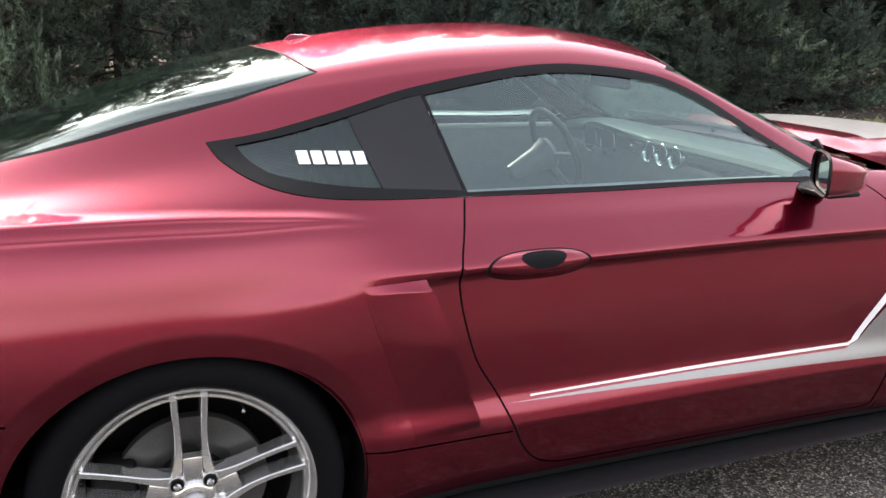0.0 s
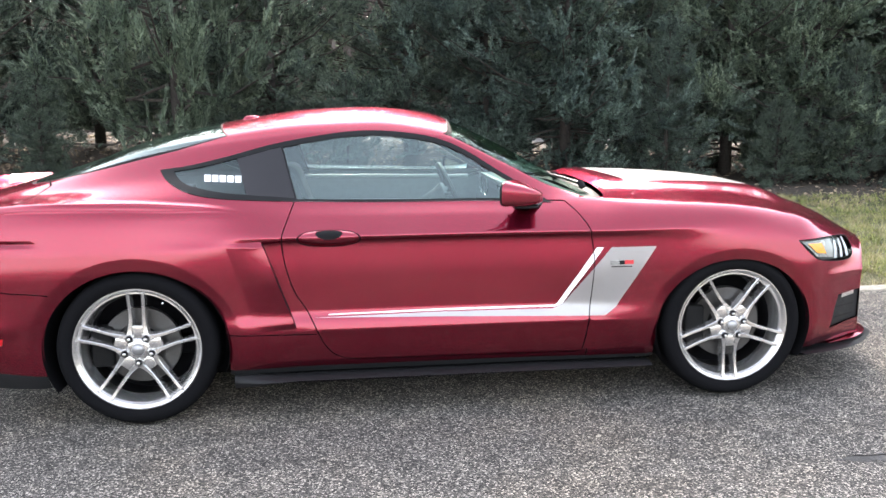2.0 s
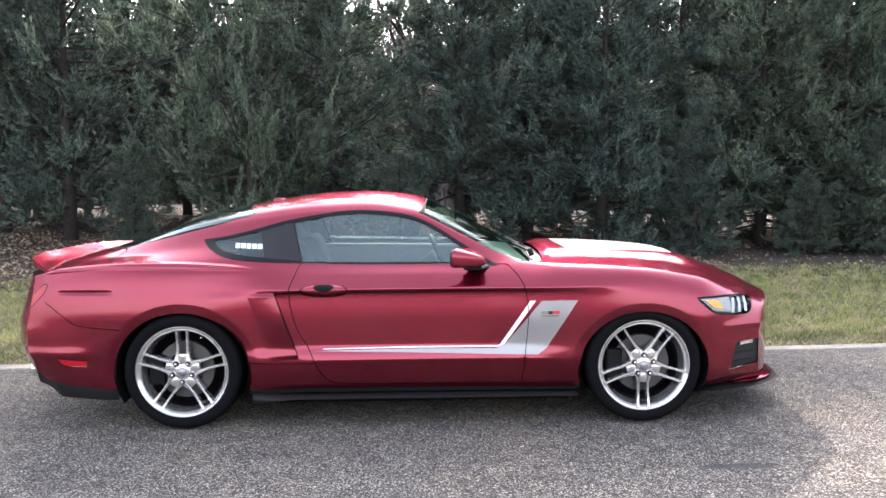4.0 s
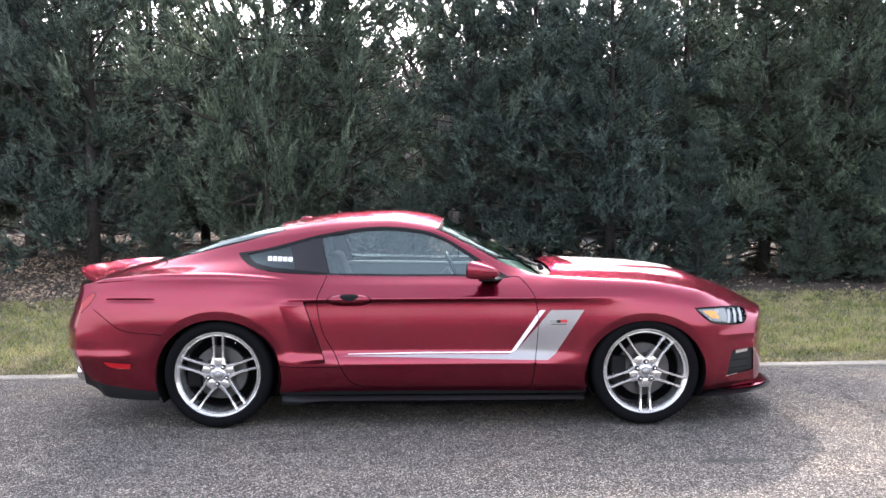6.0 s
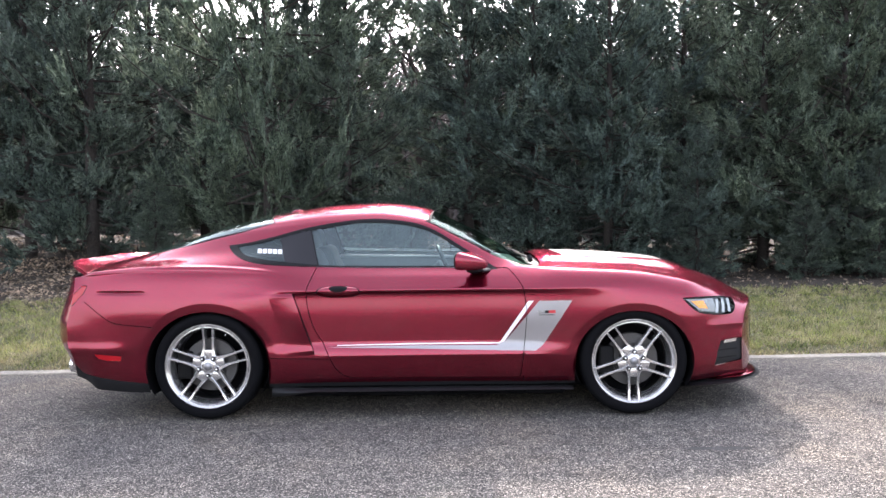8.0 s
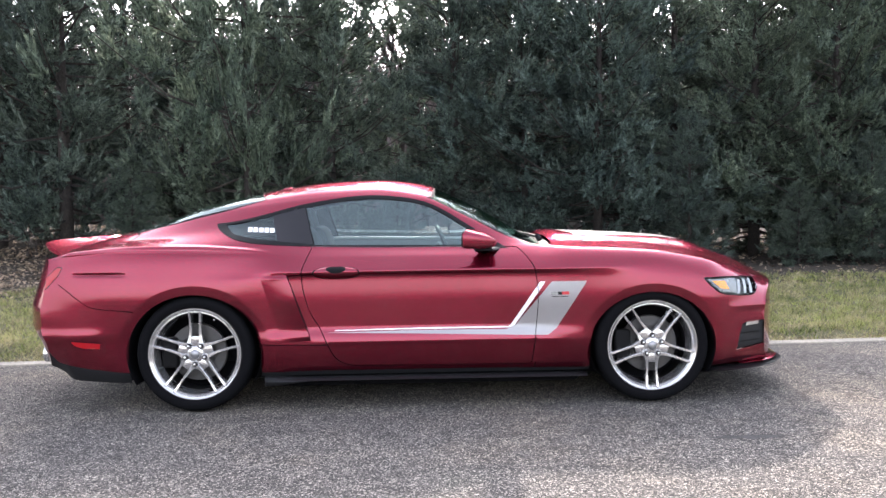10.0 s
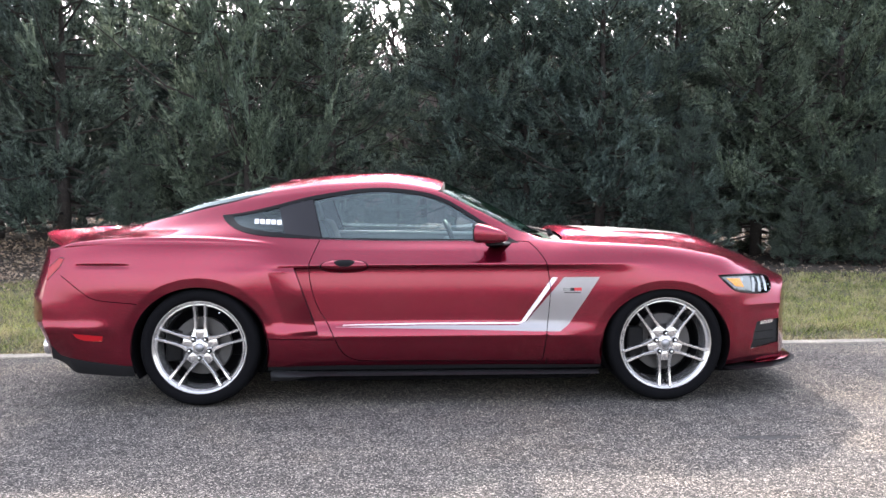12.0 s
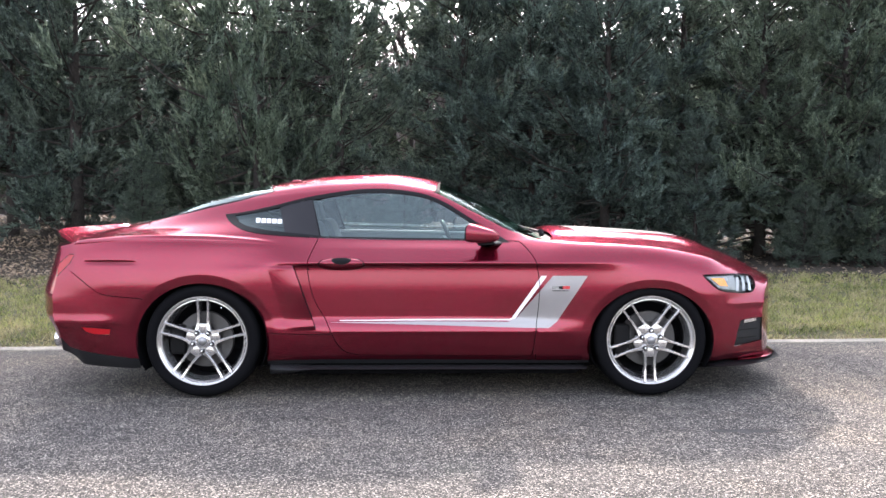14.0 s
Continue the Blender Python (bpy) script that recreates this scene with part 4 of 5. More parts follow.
def decal(name, corners, material, parent, label="", lift=.0015):
    (x0, z0), (x1, z1), (x2, z2), (x3, z3) = corners
    both_sides(name, grid(lambda a, b: on_body((x0 * (1 - a) + x1 * a) * (1 - b) + (x3 * (1 - a) + x2 * a) * b, (z0 * (1 - a) + z1 * a) * (1 - b) + (z3 * (1 - a) + z2 * a) * b, lift), 6, 2), material, parent, label)


badge = PANEL["fender"][0]
decal("badge_bar", ((2.108, .664), (2.150, .664), (2.150, .681), (2.108, .681)), LAMPGREY, badge, "chrome badge block", .003)
decal("badge_bar", ((2.150, .664), (2.174, .664), (2.174, .682), (2.150, .682)), TRIM, badge, "black badge block", .0035)
decal("badge_bar", ((2.174, .665), (2.216, .665), (2.216, .683), (2.174, .683)), BADGERED, badge, "red badge block", .003)
decal("badge_bar", ((2.112, .652), (2.210, .652), (2.210, .656), (2.112, .656)), TRIM, badge, "thin grey line of lettering", .002)
# the maker's mark on the quarter window, as plain white blocks
for k in range(5):
    x = .292 + k * .0335
    z = 1.0585 - k * .0016
    decal("window_mark", ((x, z), (x + .027, z - .001), (x + .024, z + .0265), (x - .003, z + .0275)), WHITE, PANEL["quarter_window"][0], "white block of a window sticker", .0008)


# headlights behind their lenses
lamp = PANEL["headlight"][0]
bowl = shell_mesh("headlight")
bowl.materials[0] = LAMPDARK
for o in both_sides("headlight_bowl", bowl, None, lamp):
    o.matrix_basis = o.matrix_basis @ Matrix.Translation((-.03, .035, -.002))
decal("lamp_reflector", ((3.06, .739), (3.27, .742), (3.29, .645), (3.15, .662)), LAMPGREY, lamp, "silver reflector", -.013)
decal("turn_signal", ((3.085, .730), (3.185, .726), (3.215, .672), (3.15, .680)), AMBER, lamp, "amber turn signal", -.009)
for k in range(3):
    x = 3.275 + .052 * k
    decal("light_bar", ((x, .642), (x + .022, .640), (x + .034, .726), (x + .012, .730)), SILLCAP, lamp, "upright chrome light bar", -.010)
decal("fog_lamp", ((3.325, .440), (3.425, .446), (3.425, .482), (3.340, .478)), CHROME, PANEL["front_bumper"][0], "pale fog lamp", -.003)
both_sides("intake_slat", grid(lambda a, b: on_body(3.28 + .15 * a, .345 + .007 * b, -.004), 8, 2), TRIM, PANEL["front_bumper"][0])
both_sides("intake_slat", grid(lambda a, b: on_body(3.28 + .15 * a, .395 + .007 * b, -.004), 8, 2), TRIM, PANEL["front_bumper"][0])


# ---- wheels ----
def bar_mesh(profile_fn, n):
    """A cast bar: profile_fn(t) gives inner and outer edge places at the face and at the back."""
    verts, faces = [], []
    for i in range(n + 1):
        verts += profile_fn(i / n)
    k = len(verts) // (n + 1)
    for i in range(n):
        faces += [(i * k + j, i * k + (j + 1) % k, (i + 1) * k + (j + 1) % k, (i + 1) * k + j) for j in range(k)]
    faces += [tuple(range(k))[::-1], tuple(n * k + j for j in range(k))]
    return verts, faces


def spoke_bar(sign):
    """One bar of a double spoke that points up; the wheel's face looks towards -y."""
    def prof(t):
        r = .052 + .198 * t
        mid = sign * (.0235 + .0085 * t + .017 * (1 - t) ** 5)
        half = .0054 + .0018 * t + .008 * (1 - t) ** 4
        face = -.002 + .012 * math.sin(math.pi * t) - .006 * t
        back = face + .046
        e = .0022
        inner = -sign * .0035
        return [Vector((mid - half, face + e, r)), Vector((mid - half + e, face, r)), Vector((mid + half - e, face, r)), Vector((mid + half, face + e, r)), Vector((mid + half + max(0, inner), back, r)), Vector((mid - half + min(0, inner), back, r))]
    return bar_mesh(prof, 18)


def make_wheel(turn, width):
    wheel = new("wheel")
    wheel.parent = car
    part("tyre", lathe([(.262, .05), (.268, .004), (.276, -.008), (.296, -.020), (.318, -.018), (.332, -.008), (.3415, .012), (.3445, .03), (.3465, .06), (.347, .12), (.3465, .19), (.341, .235), (.32, .25), (.27, .235)], 96), RUBBER, wheel, "black low-profile tyre")
    part("rim", lathe([(.2290, .080), (.2340, .060), (.2390, .036), (.2425, .021), (.2440, .010), (.2475, .0065), (.2520, .007), (.2560, .0015), (.2600, -.003), (.2670, -.009), (.2715, -.009), (.2740, -.004), (.2740, .006), (.268, .014), (.262, .032), (.252, .050), (.246, .080), (.2290, .080)], 96), ALLOY, wheel, "bright silver rim")
    # near-black colour stands in for shade deep in the wheel
    part("barrel", lathe([(.240, .081), (.240, .22), (.236, .22), (.230, .10), (.228, .081), (.240, .081)], 96), BARRELSHADE, wheel, "silver inner barrel, coloured near-black for the shade inside the wheel")
    for k in range(5):
        a = Matrix.Rotation(radians(turn + 72 * k), 4, "Y")
        spoke = part("spoke", spoke_bar(1), ALLOY, wheel, at=a)
        part("spoke_bar", spoke_bar(-1), ALLOY, spoke)
        part("spoke_web", box(-.0215, .0215, .006, .034, .050, .104, .003), ALLOY, spoke)
        b = Matrix.Rotation(radians(turn + 36 + 72 * k), 4, "Y")
        part("lug_nut", lathe([(0, -.010), (.006, -.009), (.0085, -.004), (.009, .012)], 14), CHROME, wheel, at=b @ Matrix.Translation((0, -.012, .0595)))
        part("lug_pad", lathe([(0, -.003), (.0165, -.003), (.019, .000), (.020, .04)], 18), ALLOY, wheel, at=b @ Matrix.Translation((0, 0, .0595)))
        part("lug_seat", lathe([(.0, .002), (.0118, .002), (.0136, -.003), (.0146, -.002), (.0150, .012)], 18), GAP, wheel, at=b @ Matrix.Translation((0, -.0065, .0595)))
    part("hub", lathe([(0, -.002), (.036, -.003), (.044, .001), (.050, .010), (.056, .026), (.06, .06)], 48), ALLOY, wheel)
    part("centre_cap", lathe([(0, -.016), (.014, -.0150), (.023, -.011), (.027, -.005), (.028, .004)], 40), ALLOYDARK, wheel, "domed centre cap")
    part("brake_disc", lathe([(.06, .095), (.062, .085), (.105, .085), (.108, .075), (.168, .075), (.170, .080), (.170, .100), (.06, .100)], 64), STEEL, wheel, "steel brake disc")
    part("drum_hat", lathe([(0, .07), (.07, .07), (.08, .085), (.08, .10)], 40), IRON, wheel)
    part("caliper", box(-.21, -.115, .045, .125, -.09, .09, .015, 3), IRON, wheel, "dark brake caliper")
    part("barrel_back", lathe([(0, .20), (.235, .20)], 48), LINER, wheel)
    valve = Matrix.Rotation(radians(30), 4, "Y") @ Matrix.Translation((0, .01, .232))
    part("valve", lathe([(0, -.014), (.004, -.013), (.0045, 0), (.003, .002), (.003, .03)], 12), CHROME, wheel, at=valve)
    return wheel


rear = make_wheel(1, .25)
rear.matrix_basis = Matrix.Translation((0, -.905, .348))
front = make_wheel(36, .25)
front.matrix_basis = Matrix.Translation((2.72, -.905, .348))
for w in (rear, front):
    twin = copy_thing(w, MIRROR @ w.matrix_basis)
    twin.parent = car
for hx, hz, a, b in HUBS:
    for s in (1, -1):
        liner = part("wheel_well", ([(hx + a * 1.01 * math.cos(t), y, hz + b * 1.01 * math.sin(t)) for y in (-.925, -.60) for t in [math.pi * k / 24 for k in range(-4, 29)]] + [(hx, -.60, hz)],
                     [(i, i + 1, 33 + i + 1, 33 + i) for i in range(32)] + [(33 + i, 33 + i + 1, 66) for i in range(32)]), LINER, car, at=MIRROR if s < 0 else None)


# ---- cabin ----
part("cabin_floor", box(-.40, 2.12, -.74, .74, .27, .36, .02), LINER, car)
part("headliner", grid(lambda a, b: Vector((.36 + 1.02 * a, -.50 + 1.0 * b, float(body(.36 + 1.02 * a, 13 - 2.3 * abs(2 * b - 1))[2]) - .03)), 16, 12), DASH, car)
def dash_form(a, b):
    """Across the car with a; from the windscreen over the brow and down the face with b."""
    y = -.70 + 1.40 * a
    hood = .040 * math.exp(-((y - .37) / .16) ** 2)
    sweep = .03 * (y / .7) ** 2
    px = (2.06, 1.95, 1.84, 1.800, 1.790, 1.805, 1.815, 1.80, 1.78, 1.80, 1.84)
    pz = (.955, .968, .966, .955, .940, .930, .885, .868, .80, .70, .55)
    k = b * 10
    i = min(9, int(k))
    f = k - i
    x, z = px[i] * (1 - f) + px[i + 1] * f, pz[i] * (1 - f) + pz[i + 1] * f
    near = max(0, 1 - abs(b - .33) / .25)
    return Vector((x - hood * 1.6 * near - sweep * (b > .2), y, z + hood * near))


part("dashboard", grid(dash_form, 60, 30), DASH, car, "charcoal dashboard with a pale sunlit top")
part("dash_panel", grid(lambda a, b: dash_form(.04 + .62 * a, .505 + .115 * b) - Vector((.006 * math.sin(math.pi * b), 0, 0)), 40, 6), ALLOY, car, "brushed silver dash panel")
for k in range(3):
    vent = part("air_vent", lathe([(.031, .012), (.035, -.006), (.040, -.011), (.044, -.004), (.043, .012)], 28), CHROME, car, "round chrome-ringed air vent", at=Matrix.Translation((1.800, -.085 + .085 * k, .905)) @ Matrix.Rotation(radians(90), 4, "Z") @ Matrix.Rotation(radians(180), 4, "X"))
    part("vent_core", lathe([(0, 0), (.028, .002)], 20), GAP, vent)
side_vent = part("air_vent", lathe([(.031, .012), (.035, -.006), (.040, -.011), (.044, -.004), (.043, .012)], 28), CHROME, car, "round chrome-ringed air vent", at=Matrix.Translation((1.785, -.60, .905)) @ Matrix.Rotation(radians(90), 4, "Z") @ Matrix.Rotation(radians(180), 4, "X"))
part("vent_core", lathe([(0, 0), (.028, .002)], 20), GAP, side_vent)
part("gauge_cluster", grid(lambda a, b: Vector((1.745, .24 + .26 * a, .885 + .075 * b)), 4, 3), GLOSSBLACK, car)
for y in (.30, .44):
    part("gauge_ring", lathe([(.050, .0), (.053, -.008), (.056, .0)], 28), CHROME, car, at=Matrix.Translation((1.742, y, .915)) @ Matrix.Rotation(radians(90), 4, "Z"))


def seat_piece(cx, cy, cz, sx, sy, sz, lean=0):
    bm = box(-sx / 2, sx / 2, -sy / 2, sy / 2, -sz / 2, sz / 2, min(sx, sy, sz) * .42, 5)
    bm.transform(Matrix.Translation((cx, cy, cz)) @ Matrix.Rotation(radians(lean), 4, "Y"))
    return bm


for s in (-1, 1):
    seat = new("front_seat")
    seat.parent = car
    tagged(seat, "black leather bucket seat")
    part("cushion", seat_piece(.98, s * .37, .50, .54, .50, .18, -8), LEATHER, seat)
    part("backrest", seat_piece(.66, s * .37, .78, .16, .48, .58, -20), LEATHER, seat)
    part("headrest", seat_piece(.515, s * .37, 1.10, .11, .27, .19, -14), LEATHER, seat)
    part("headrest_post", tube([(.56, s * .37 - .05, 1.0), (.52, s * .37 - .05, 1.09)], .007), CHROME, seat)
    part("headrest_post", tube([(.56, s * .37 + .05, 1.0), (.52, s * .37 + .05, 1.09)], .007), CHROME, seat)
part("rear_bench", seat_piece(.22, 0, .62, .36, 1.15, .40, -25), LEATHER, car)
part("parcel_shelf", box(-.42, .02, -.62, .62, .90, .93, .01), DASH, car)
part("console", seat_piece(1.15, 0, .52, .9, .20, .26), DASH, car)
both_sides("door_card", grid(lambda a, b: Vector((.60 + 1.30 * a, -.735 + .02 * math.sin(math.pi * b), .40 + .545 * b)), 12, 8), DASH, car, "charcoal door card")
# the sill's sunlit line is put into the cap's pale colour
both_sides("door_sill_cap", tube([(.62, -.706, .958), (1.2, -.706, .950), (1.70, -.716, .942)], .012, 10), SILLCAP, car, "door sill cap, coloured pale for the sunlight on it")
wheel_at = Matrix.Translation((1.54, .37, .885)) @ Matrix.Rotation(radians(90), 4, "Z") @ Matrix.Rotation(radians(-24), 4, "X")
steering = part("steering_wheel", lathe([(.170 + .015 * math.cos(t), .015 * math.sin(t)) for t in [6.28319 * k / 12 for k in range(13)]], 48), LEATHER, car, "black leather steering wheel", at=wheel_at)
part("steering_boss", lathe([(0, .02), (.06, .022), (.07, .04), (.05, .09), (.03, .22)], 28), DASH, steering)
for a in (0, 180, 270):
    part("steering_spoke", tube([(.06 * math.cos(radians(a)), .035, .06 * math.sin(radians(a))), (.16 * math.cos(radians(a)), .005, .16 * math.sin(radians(a)))], .012), ALLOYDARK, steering)
rear_view = part("inner_mirror", seat_piece(1.55, 0, 1.19, .03, .24, .065), GLOSSBLACK, car)
for y in (-.42, .12):
    wiper = part("wiper", tube([(2.10, y, .992), (2.065, y + .25, 1.003), (2.05, y + .52, 1.0)], .009), TRIM, car, "black wiper arm")
    part("wiper_pivot", tube([(2.115, y - .02, .97), (2.105, y, 1.0)], .018), TRIM, wiper)

# ---- trees: a row of eastern red cedars, bare woods behind ----
rng = np.random.default_rng(7)


def unit(v):
    return v / np.maximum(np.linalg.norm(v, axis=-1, keepdims=True), 1e-9)


def sprays(at, way, reach, count):
    """Feathery shoots: short narrow leaf pieces set all round a twig, shorter towards its tip."""
    n = len(at) * count
    t = np.tile(np.linspace(.04, 1, count), len(at))[:, None]
    ln = np.repeat(reach, count)[:, None]
    d0 = np.repeat(way, count, 0)
    p = np.repeat(at, count, 0) + d0 * t * ln + (0, 0, 1) * (.10 * ln * t * t) + rng.normal(0, .008, (n, 3))
    off = unit(np.cross(d0, rng.normal(0, 1, (n, 3))))
    d = unit(d0 * (.75 + .6 * t) + off * rng.uniform(.35, 1.0, (n, 1)) + (0, 0, .18))
    s = unit(np.cross(d, rng.normal(0, 1, (n, 3)))) * rng.uniform(.009, .0165, (n, 1))
    tip = p + d * ln * rng.uniform(.20, .36, (n, 1)) * (1.2 - .75 * t)
    return np.stack([p - s, p + s, tip], 1).reshape(-1, 3), np.arange(3 * n).reshape(-1, 3)


def cedar_meshes(height, spread, low, limbs):
    """Trunk, limbs and crown of one cedar."""
    lean = rng.normal(0, .05, 2)
    stem = [(lean[0] * t * height * .3, lean[1] * t * height * .3, t * height) for t in np.linspace(0, .96, 9)]
    trunk = tube(stem, .045 + .010 * height, 10, .15)
    lv, lf, at, way, size = [], [], [], [], []
    lobe = rng.uniform(0, 6.28, 3)
    for k in range(limbs):
        f = (k + rng.random()) / limbs
        z = low + (height - low) * f ** 1.12
        a = 2.39996 * k + rng.normal(0, .5)
        swell = 1 + .28 * math.sin(2 * a + 1.9 * z + lobe[0]) + .20 * math.sin(5 * a - 2.7 * z + lobe[1])
        reach = spread * (1 - f ** 1.7) * rng.uniform(.62, 1.12) * swell * min(1, .72 + 1.8 * f) + .16
        rise = rng.uniform(-.34, .20) + 1.0 * f
        start = np.array((lean[0] * z * .3, lean[1] * z * .3, z))
        out = np.array((math.cos(a), math.sin(a), rise))
        end = start + out * reach
        mid = start + out * reach * .55 + (0, 0, -.07 * reach)
        v, fc = tube([start, mid, end], .024 * (1 - .7 * f), 4, .25)
        lf += [tuple(i + len(lv) for i in q) for q in fc]
        lv += v
        n = int(9 + 15.0 * reach)
        tufts = 2 + int(3.2 * reach)
        t = np.append(rng.uniform(.05, 1.0, tufts - 1) ** .7, 1.0)
        heart = start + np.outer(t, end - start) + rng.normal(0, .03 + .085 * reach, (tufts, 3)) * (1, 1, .55)
        pick = rng.integers(0, tufts, n)
        at.append(heart[pick] + rng.normal(0, .045, (n, 3)))
        way.append(unit(np.tile(out * (1, 1, .5), (n, 1)) + rng.normal(0, .46, (n, 3)) + (0, 0, .50)))
        size.append(rng.uniform(.20, .42, n) * (1 - .25 * f))
    v, f = sprays(np.concatenate(at), np.concatenate(way), np.concatenate(size), 44)
    return mesh_of("trunk", *trunk, BARK), mesh_of("branchwork", lv, lf, BARK), mesh_of("crown", v, f, CEDAR)


def bare_meshes(height):
    """A leafless tree: trunk, limbs and twigs."""
    verts, faces = [], []

    def grow(p, d, r, ln, depth):
        pts = [p]
        for _ in range(3):
            d = unit(d + rng.normal(0, .12, 3))
            p = p + d * ln / 3
            pts.append(p)
        v, f = tube(pts, r, 6 if depth < 2 else 3, .55)
        faces.extend(tuple(i + len(verts) for i in q) for q in f)
        verts.extend(v)
        if depth < 4:
            for _ in range(4 if depth else 9):
                j = rng.integers(1, 4)
                side = unit(d * rng.uniform(.4, .9) + rng.normal(0, .55, 3) + (0, 0, .25))
                grow(pts[j], side, r * rng.uniform(.3, .55), ln * rng.uniform(.35, .62), depth + 1)

    grow(np.zeros(3), np.array((0, 0, 1.0)), .11, height, 0)
    return mesh_of("trunk", verts, faces, BARK)


CEDARS = [cedar_meshes(h, s, l, n) for h, s, l, n in ((6.5, 1.75, .30, 120), (6.6, 1.45, .8, 104), (7.9, 1.55, 1.1, 116), (4.0, 1.6, .10, 88), (6.2, 1.9, .20, 124))]
BARE = [bare_meshes(h) for h in (7.5, 9.0)]


def plant_cedar(kind, x, y, size, turn, tall=1.0):
    words = "low young cedar at the foot of the tree row" if size < .5 else "dense dark green red cedar in the tree row"
    tree = tagged(new("cedar_tree"), words, "tree", "young cedars along the verge" if size < .5 else "cedars in the tree row")
    tree.matrix_basis = Matrix.Translation((x, y, ground_z(x, y) - .03)) @ Matrix.Rotation(turn, 4, "Z") @ Matrix.Diagonal((size, size, size * tall, 1))
    for name, me in zip(("trunk", "branchwork", "crown"), CEDARS[kind]):
        part(name, me, None, tree)


rows = random.Random(3)
# the front row: (x, y, kind, size), tall at the near end of the wood and lower where the sun comes over it
for x, y, kind, size, tall in ((-12.4, 9.4, 2, 1.0, 1.2), (-10.4, 9.0, 0, 1.1, 1.3), (-8.4, 9.5, 2, .95, 1.2), (-6.5, 9.8, 2, .92, 1.25), (-4.9, 8.9, 0, 1.10, 1.34), (-3.5, 11.2, 1, .95, .66), (-1.65, 8.9, 4, 1.06, 1.6),
                               (-.25, 9.3, 0, .97, 1.06), (2.05, 9.5, 1, 1.0, 1), (3.3, 9.3, 0, .96, 1), (4.6, 8.9, 4, 1.0, 1), (6.1, 9.3, 1, 1.02, 1), (7.5, 9.0, 0, 1.0, 1.05), (8.9, 8.7, 4, 1.02, 1.1), (10.5, 9.2, 0, 1.05, 1.1),
                               (12.0, 9.0, 4, 1.0, 1.1), (13.6, 9.4, 2, .9, 1.1), (15.2, 9.0, 0, 1.05, 1.1), (16.9, 9.3, 4, 1.05, 1.1), (18.7, 9.1, 0, 1.05, 1), (20.6, 9.4, 4, 1.1, 1)):
    plant_cedar(kind, x, y, size, rows.uniform(0, 6.28), tall)
# taller ones behind, with gaps towards the sky
x, k = -17.0, 0
while x < 26:
    if not -5.0 < x < -3.0 and not .0 < x < 1.4:
        plant_cedar((2, 0, 1, 2)[k % 4], x, 12.0 + rows.uniform(-.8, .8), rows.uniform(1.0, 1.14), rows.uniform(0, 6.28))
    x += rows.uniform(1.35, 1.9)
    k += 1
for k in range(52):
    x, y = -26 + 1.15 * k + rows.uniform(-.8, .8), rows.uniform(14.5, 34)
    tree = tagged(new("bare_tree"), "leafless grey-brown tree in the woods behind", "tree", "bare trees behind the cedars")
    tree.matrix_basis = Matrix.Translation((x, y, ground_z(x, y) - .05)) @ Matrix.Rotation(rows.uniform(0, 6.28), 4, "Z") @ Matrix.Scale(rows.uniform(.8, 1.25), 4)
    part("trunk", BARE[k % 2], None, tree)


# the leafless wood far behind: a haze of upright poles and twigs
def far_wood(name, n, xr, yr, top, size, words):
    x, y, z = rng.uniform(*xr, n), rng.uniform(*yr, n), top * rng.random(n) ** 1.1
    reach = rng.uniform(.5, 1.9, (n, 1))
    pole = rng.random((n, 1)) < .10
    way = unit(rng.normal(0, .55, (n, 3)) + (0, 0, 1.0)) * np.where(pole, (0, 0, 2.6), 1) * reach
    side = unit(np.cross(way, rng.normal(0, 1, (n, 3)))) * rng.uniform(.012, .034, (n, 1)) * np.where(pole, 2.2, 1) * size
    p = np.stack([x, y, z * np.where(pole[:, 0], .5, 1) - .3], 1)
    tagged(new(name, mesh_of(name, np.stack([p - side, p + side, p + way + side * .3, p + way - side * .3], 1).reshape(-1, 3), np.arange(4 * n).reshape(-1, 4), TWIG, True)), words, "woods", kind="stuff")


far_wood("far_wood", 170000, (-52, 58), (30, 48), 9.5, 1.5, "grey-brown leafless wood far behind the cedars")
# low growth at the foot of the row
x = -12.0
while x < 19:
    if x > -4.6 and not 3.6 < x < 5.2:
        plant_cedar((3, 0)[k % 2], x, 8.3 + rows.uniform(-.4, .4), rows.uniform(.24, .38), rows.uniform(0, 6.28))
    x += rows.uniform(1.5, 2.8)
    k += 1
x = 5.8
while x < 15:
    plant_cedar((3, 0)[k % 2], x, 7.6 + rows.uniform(-.25, .25), rows.uniform(.28, .42), rows.uniform(0, 6.28))
    x += rows.uniform(1.2, 2.0)
    k += 1
# unseen trees behind the camera, added to shape reflections and fill light
far_wood("far_tree_line", 26000, (-170, 170), (-150, -138), 3.6, 1.6, "unseen grey-brown tree line behind the camera, added for reflections and fill")

# ---- grass and fallen leaves ----
n = 120000
gx = rng.uniform(-8, 15, n)
d = .12 + 4.7 * rng.random(n) ** 1.2
clump = rng.integers(0, 9000, n)
cx, cd = rng.uniform(-8, 15, 9000)[clump], (.25 + 4.6 * rng.random(9000) ** 1.2)[clump]
bunched = rng.random(n) < .62
gx, d = np.where(bunched, cx + rng.normal(0, .035, n), gx), np.where(bunched, np.abs(cd + rng.normal(0, .035, n)) + .1, d)
gy = 1.10 + .044 * (gx - 1.5) + d
gz = np.array([ground_z(a, b) for a, b in zip(gx, gy)])
h = rng.uniform(.018, .055, (n, 1)) * np.where(bunched[:, None], 1.7, 1)
a = rng.uniform(0, 6.283, n)
side = np.stack([np.cos(a), np.sin(a), np.zeros(n)], 1) * .0055
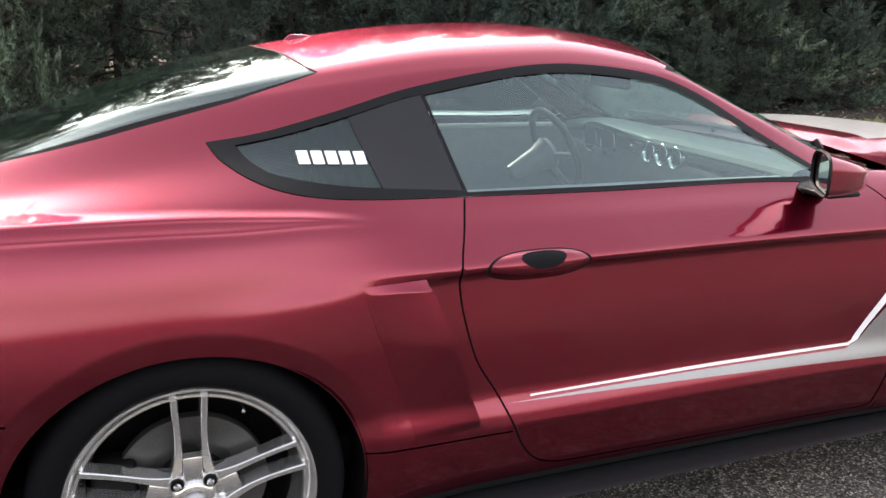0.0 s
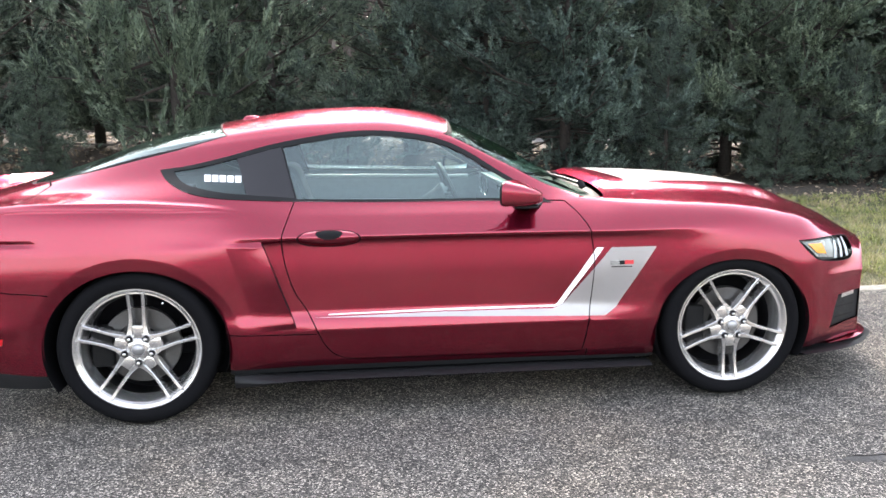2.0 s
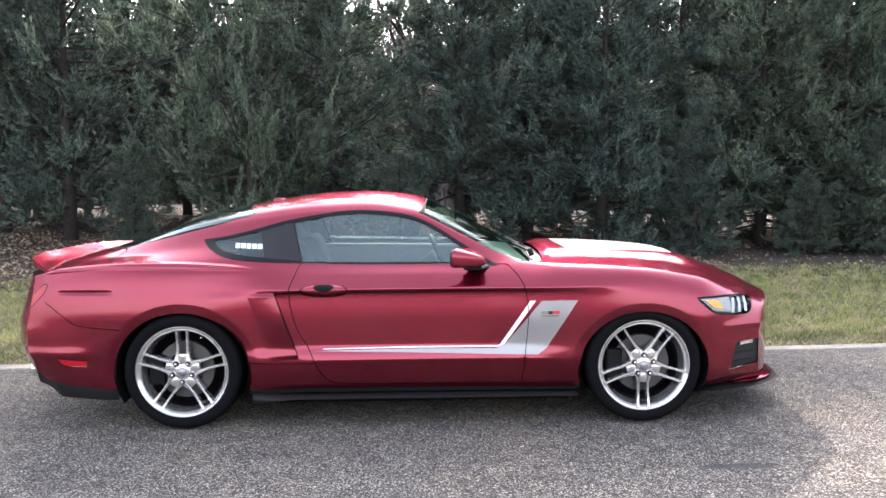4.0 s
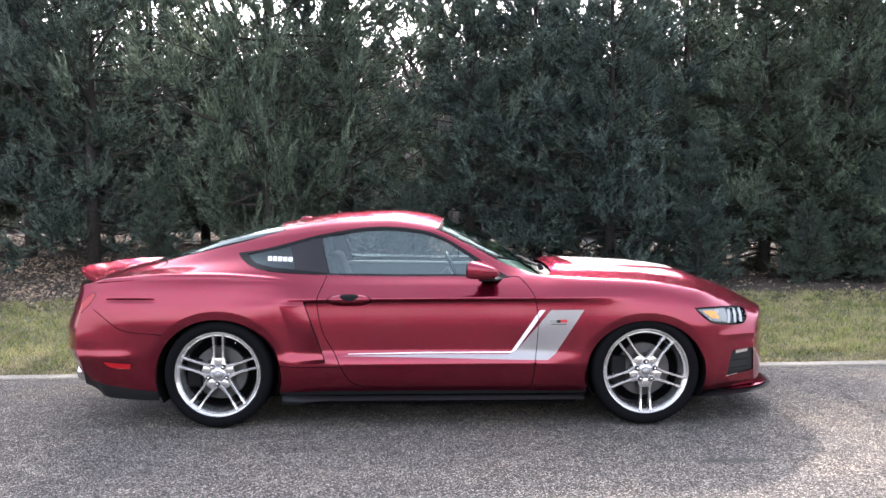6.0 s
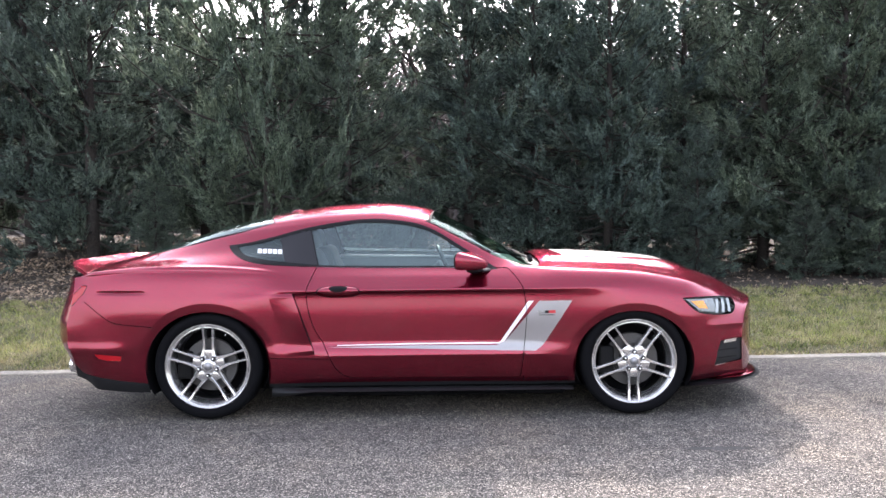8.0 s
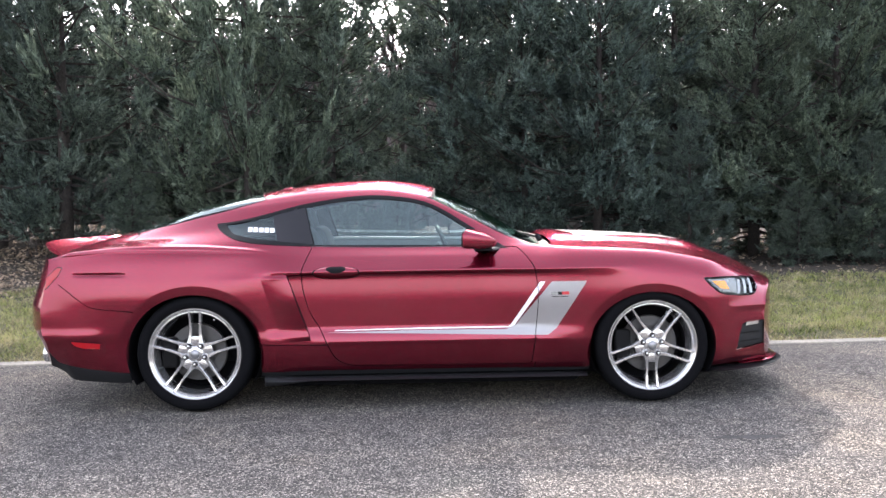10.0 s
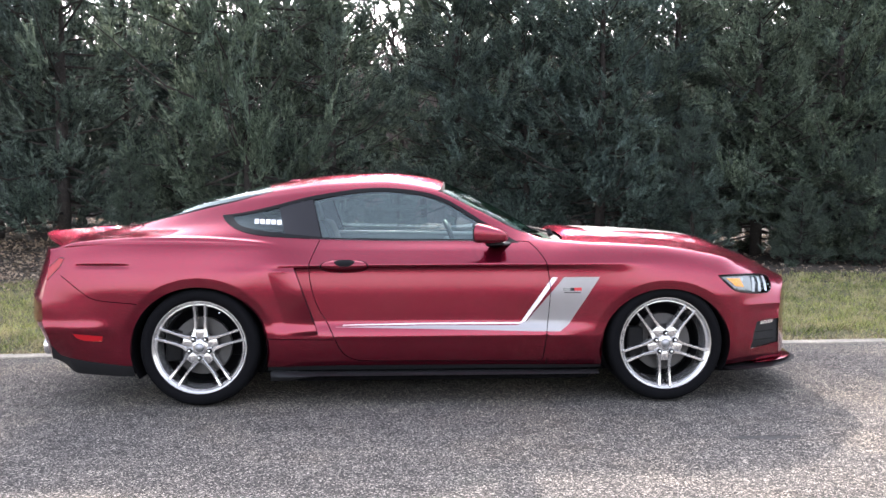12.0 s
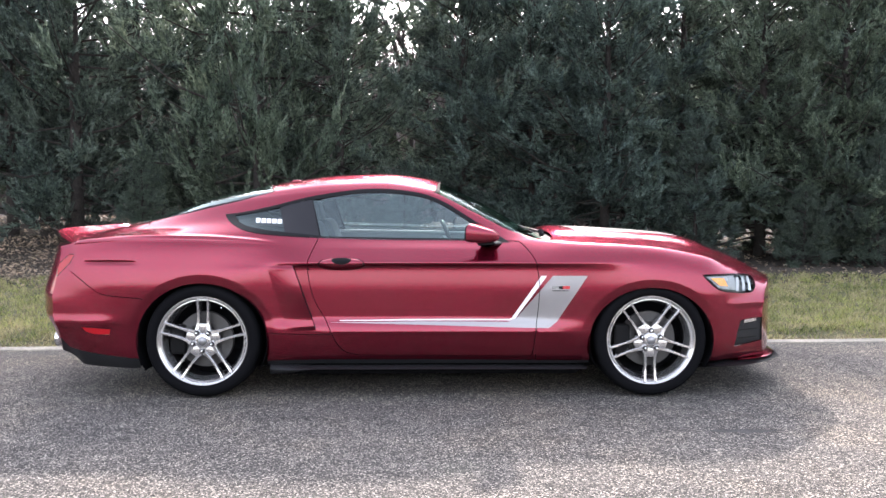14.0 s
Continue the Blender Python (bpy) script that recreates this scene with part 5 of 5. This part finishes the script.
tip = np.stack([rng.normal(0, .6, n), rng.normal(0, .6, n), np.ones(n)], 1) * h
p = np.stack([gx, gy, gz], 1)
tagged(new("grass", mesh_of("grass", np.stack([p - side, p + side, p + tip], 1).reshape(-1, 3), np.arange(3 * n).reshape(-1, 3), BLADES, True)), "thin green and straw-coloured spring grass on the verge", "grass", kind="stuff")
n = 22000
gx = rng.uniform(-8, 15, n)
d = .12 + .75 * rng.random(n) ** 1.8 + (rng.random(n) > .8) * rng.uniform(0, 3.5, n)
gy = 1.10 + .044 * (gx - 1.5) + d
p = np.stack([gx, gy, np.array([ground_z(a, b) for a, b in zip(gx, gy)])], 1)
h = rng.uniform(.015, .06, (n, 1))
a = rng.uniform(0, 6.283, n)
side = np.stack([np.cos(a), np.sin(a), np.zeros(n)], 1) * .005
tip = np.stack([rng.normal(0, .9, n), rng.normal(0, .9, n), np.full(n, .7)], 1) * h
tagged(new("dry_grass", mesh_of("dry_grass", np.stack([p - side, p + side, p + tip], 1).reshape(-1, 3), np.arange(3 * n).reshape(-1, 3), STRAW, True)), "dry straw-coloured grass along the road edging", "grass", kind="stuff")
n = 30000
gx = rng.uniform(-12, 18, n)
d = 3.8 + 9.7 * rng.random(n) ** .85
gx[:7000], d[:7000] = rng.uniform(3.2, 6.0, 7000), rng.uniform(4.4, 8.4, 7000)
gx[7000:12000], d[7000:12000] = rng.uniform(-7.5, -3.8, 5000), rng.uniform(4.4, 8.4, 5000)
gy = 1.09 + d
gz = np.array([ground_z(a, b) for a, b in zip(gx, gy)]) + .012
p = np.stack([gx, gy, gz], 1)
e, f = unit(rng.normal(0, 1, (n, 3)) * (1, 1, .45)), unit(rng.normal(0, 1, (n, 3)) * (1, 1, .45))
e, f = e * rng.uniform(.02, .045, (n, 1)), f * rng.uniform(.012, .03, (n, 1))
tagged(new("fallen_leaves", mesh_of("fallen_leaves", np.stack([p - e, p - f, p + e, p + f], 1).reshape(-1, 3), np.arange(4 * n).reshape(-1, 4), DRYLEAF, True)), "brown fallen leaves under the tree row", "leaves", kind="stuff")
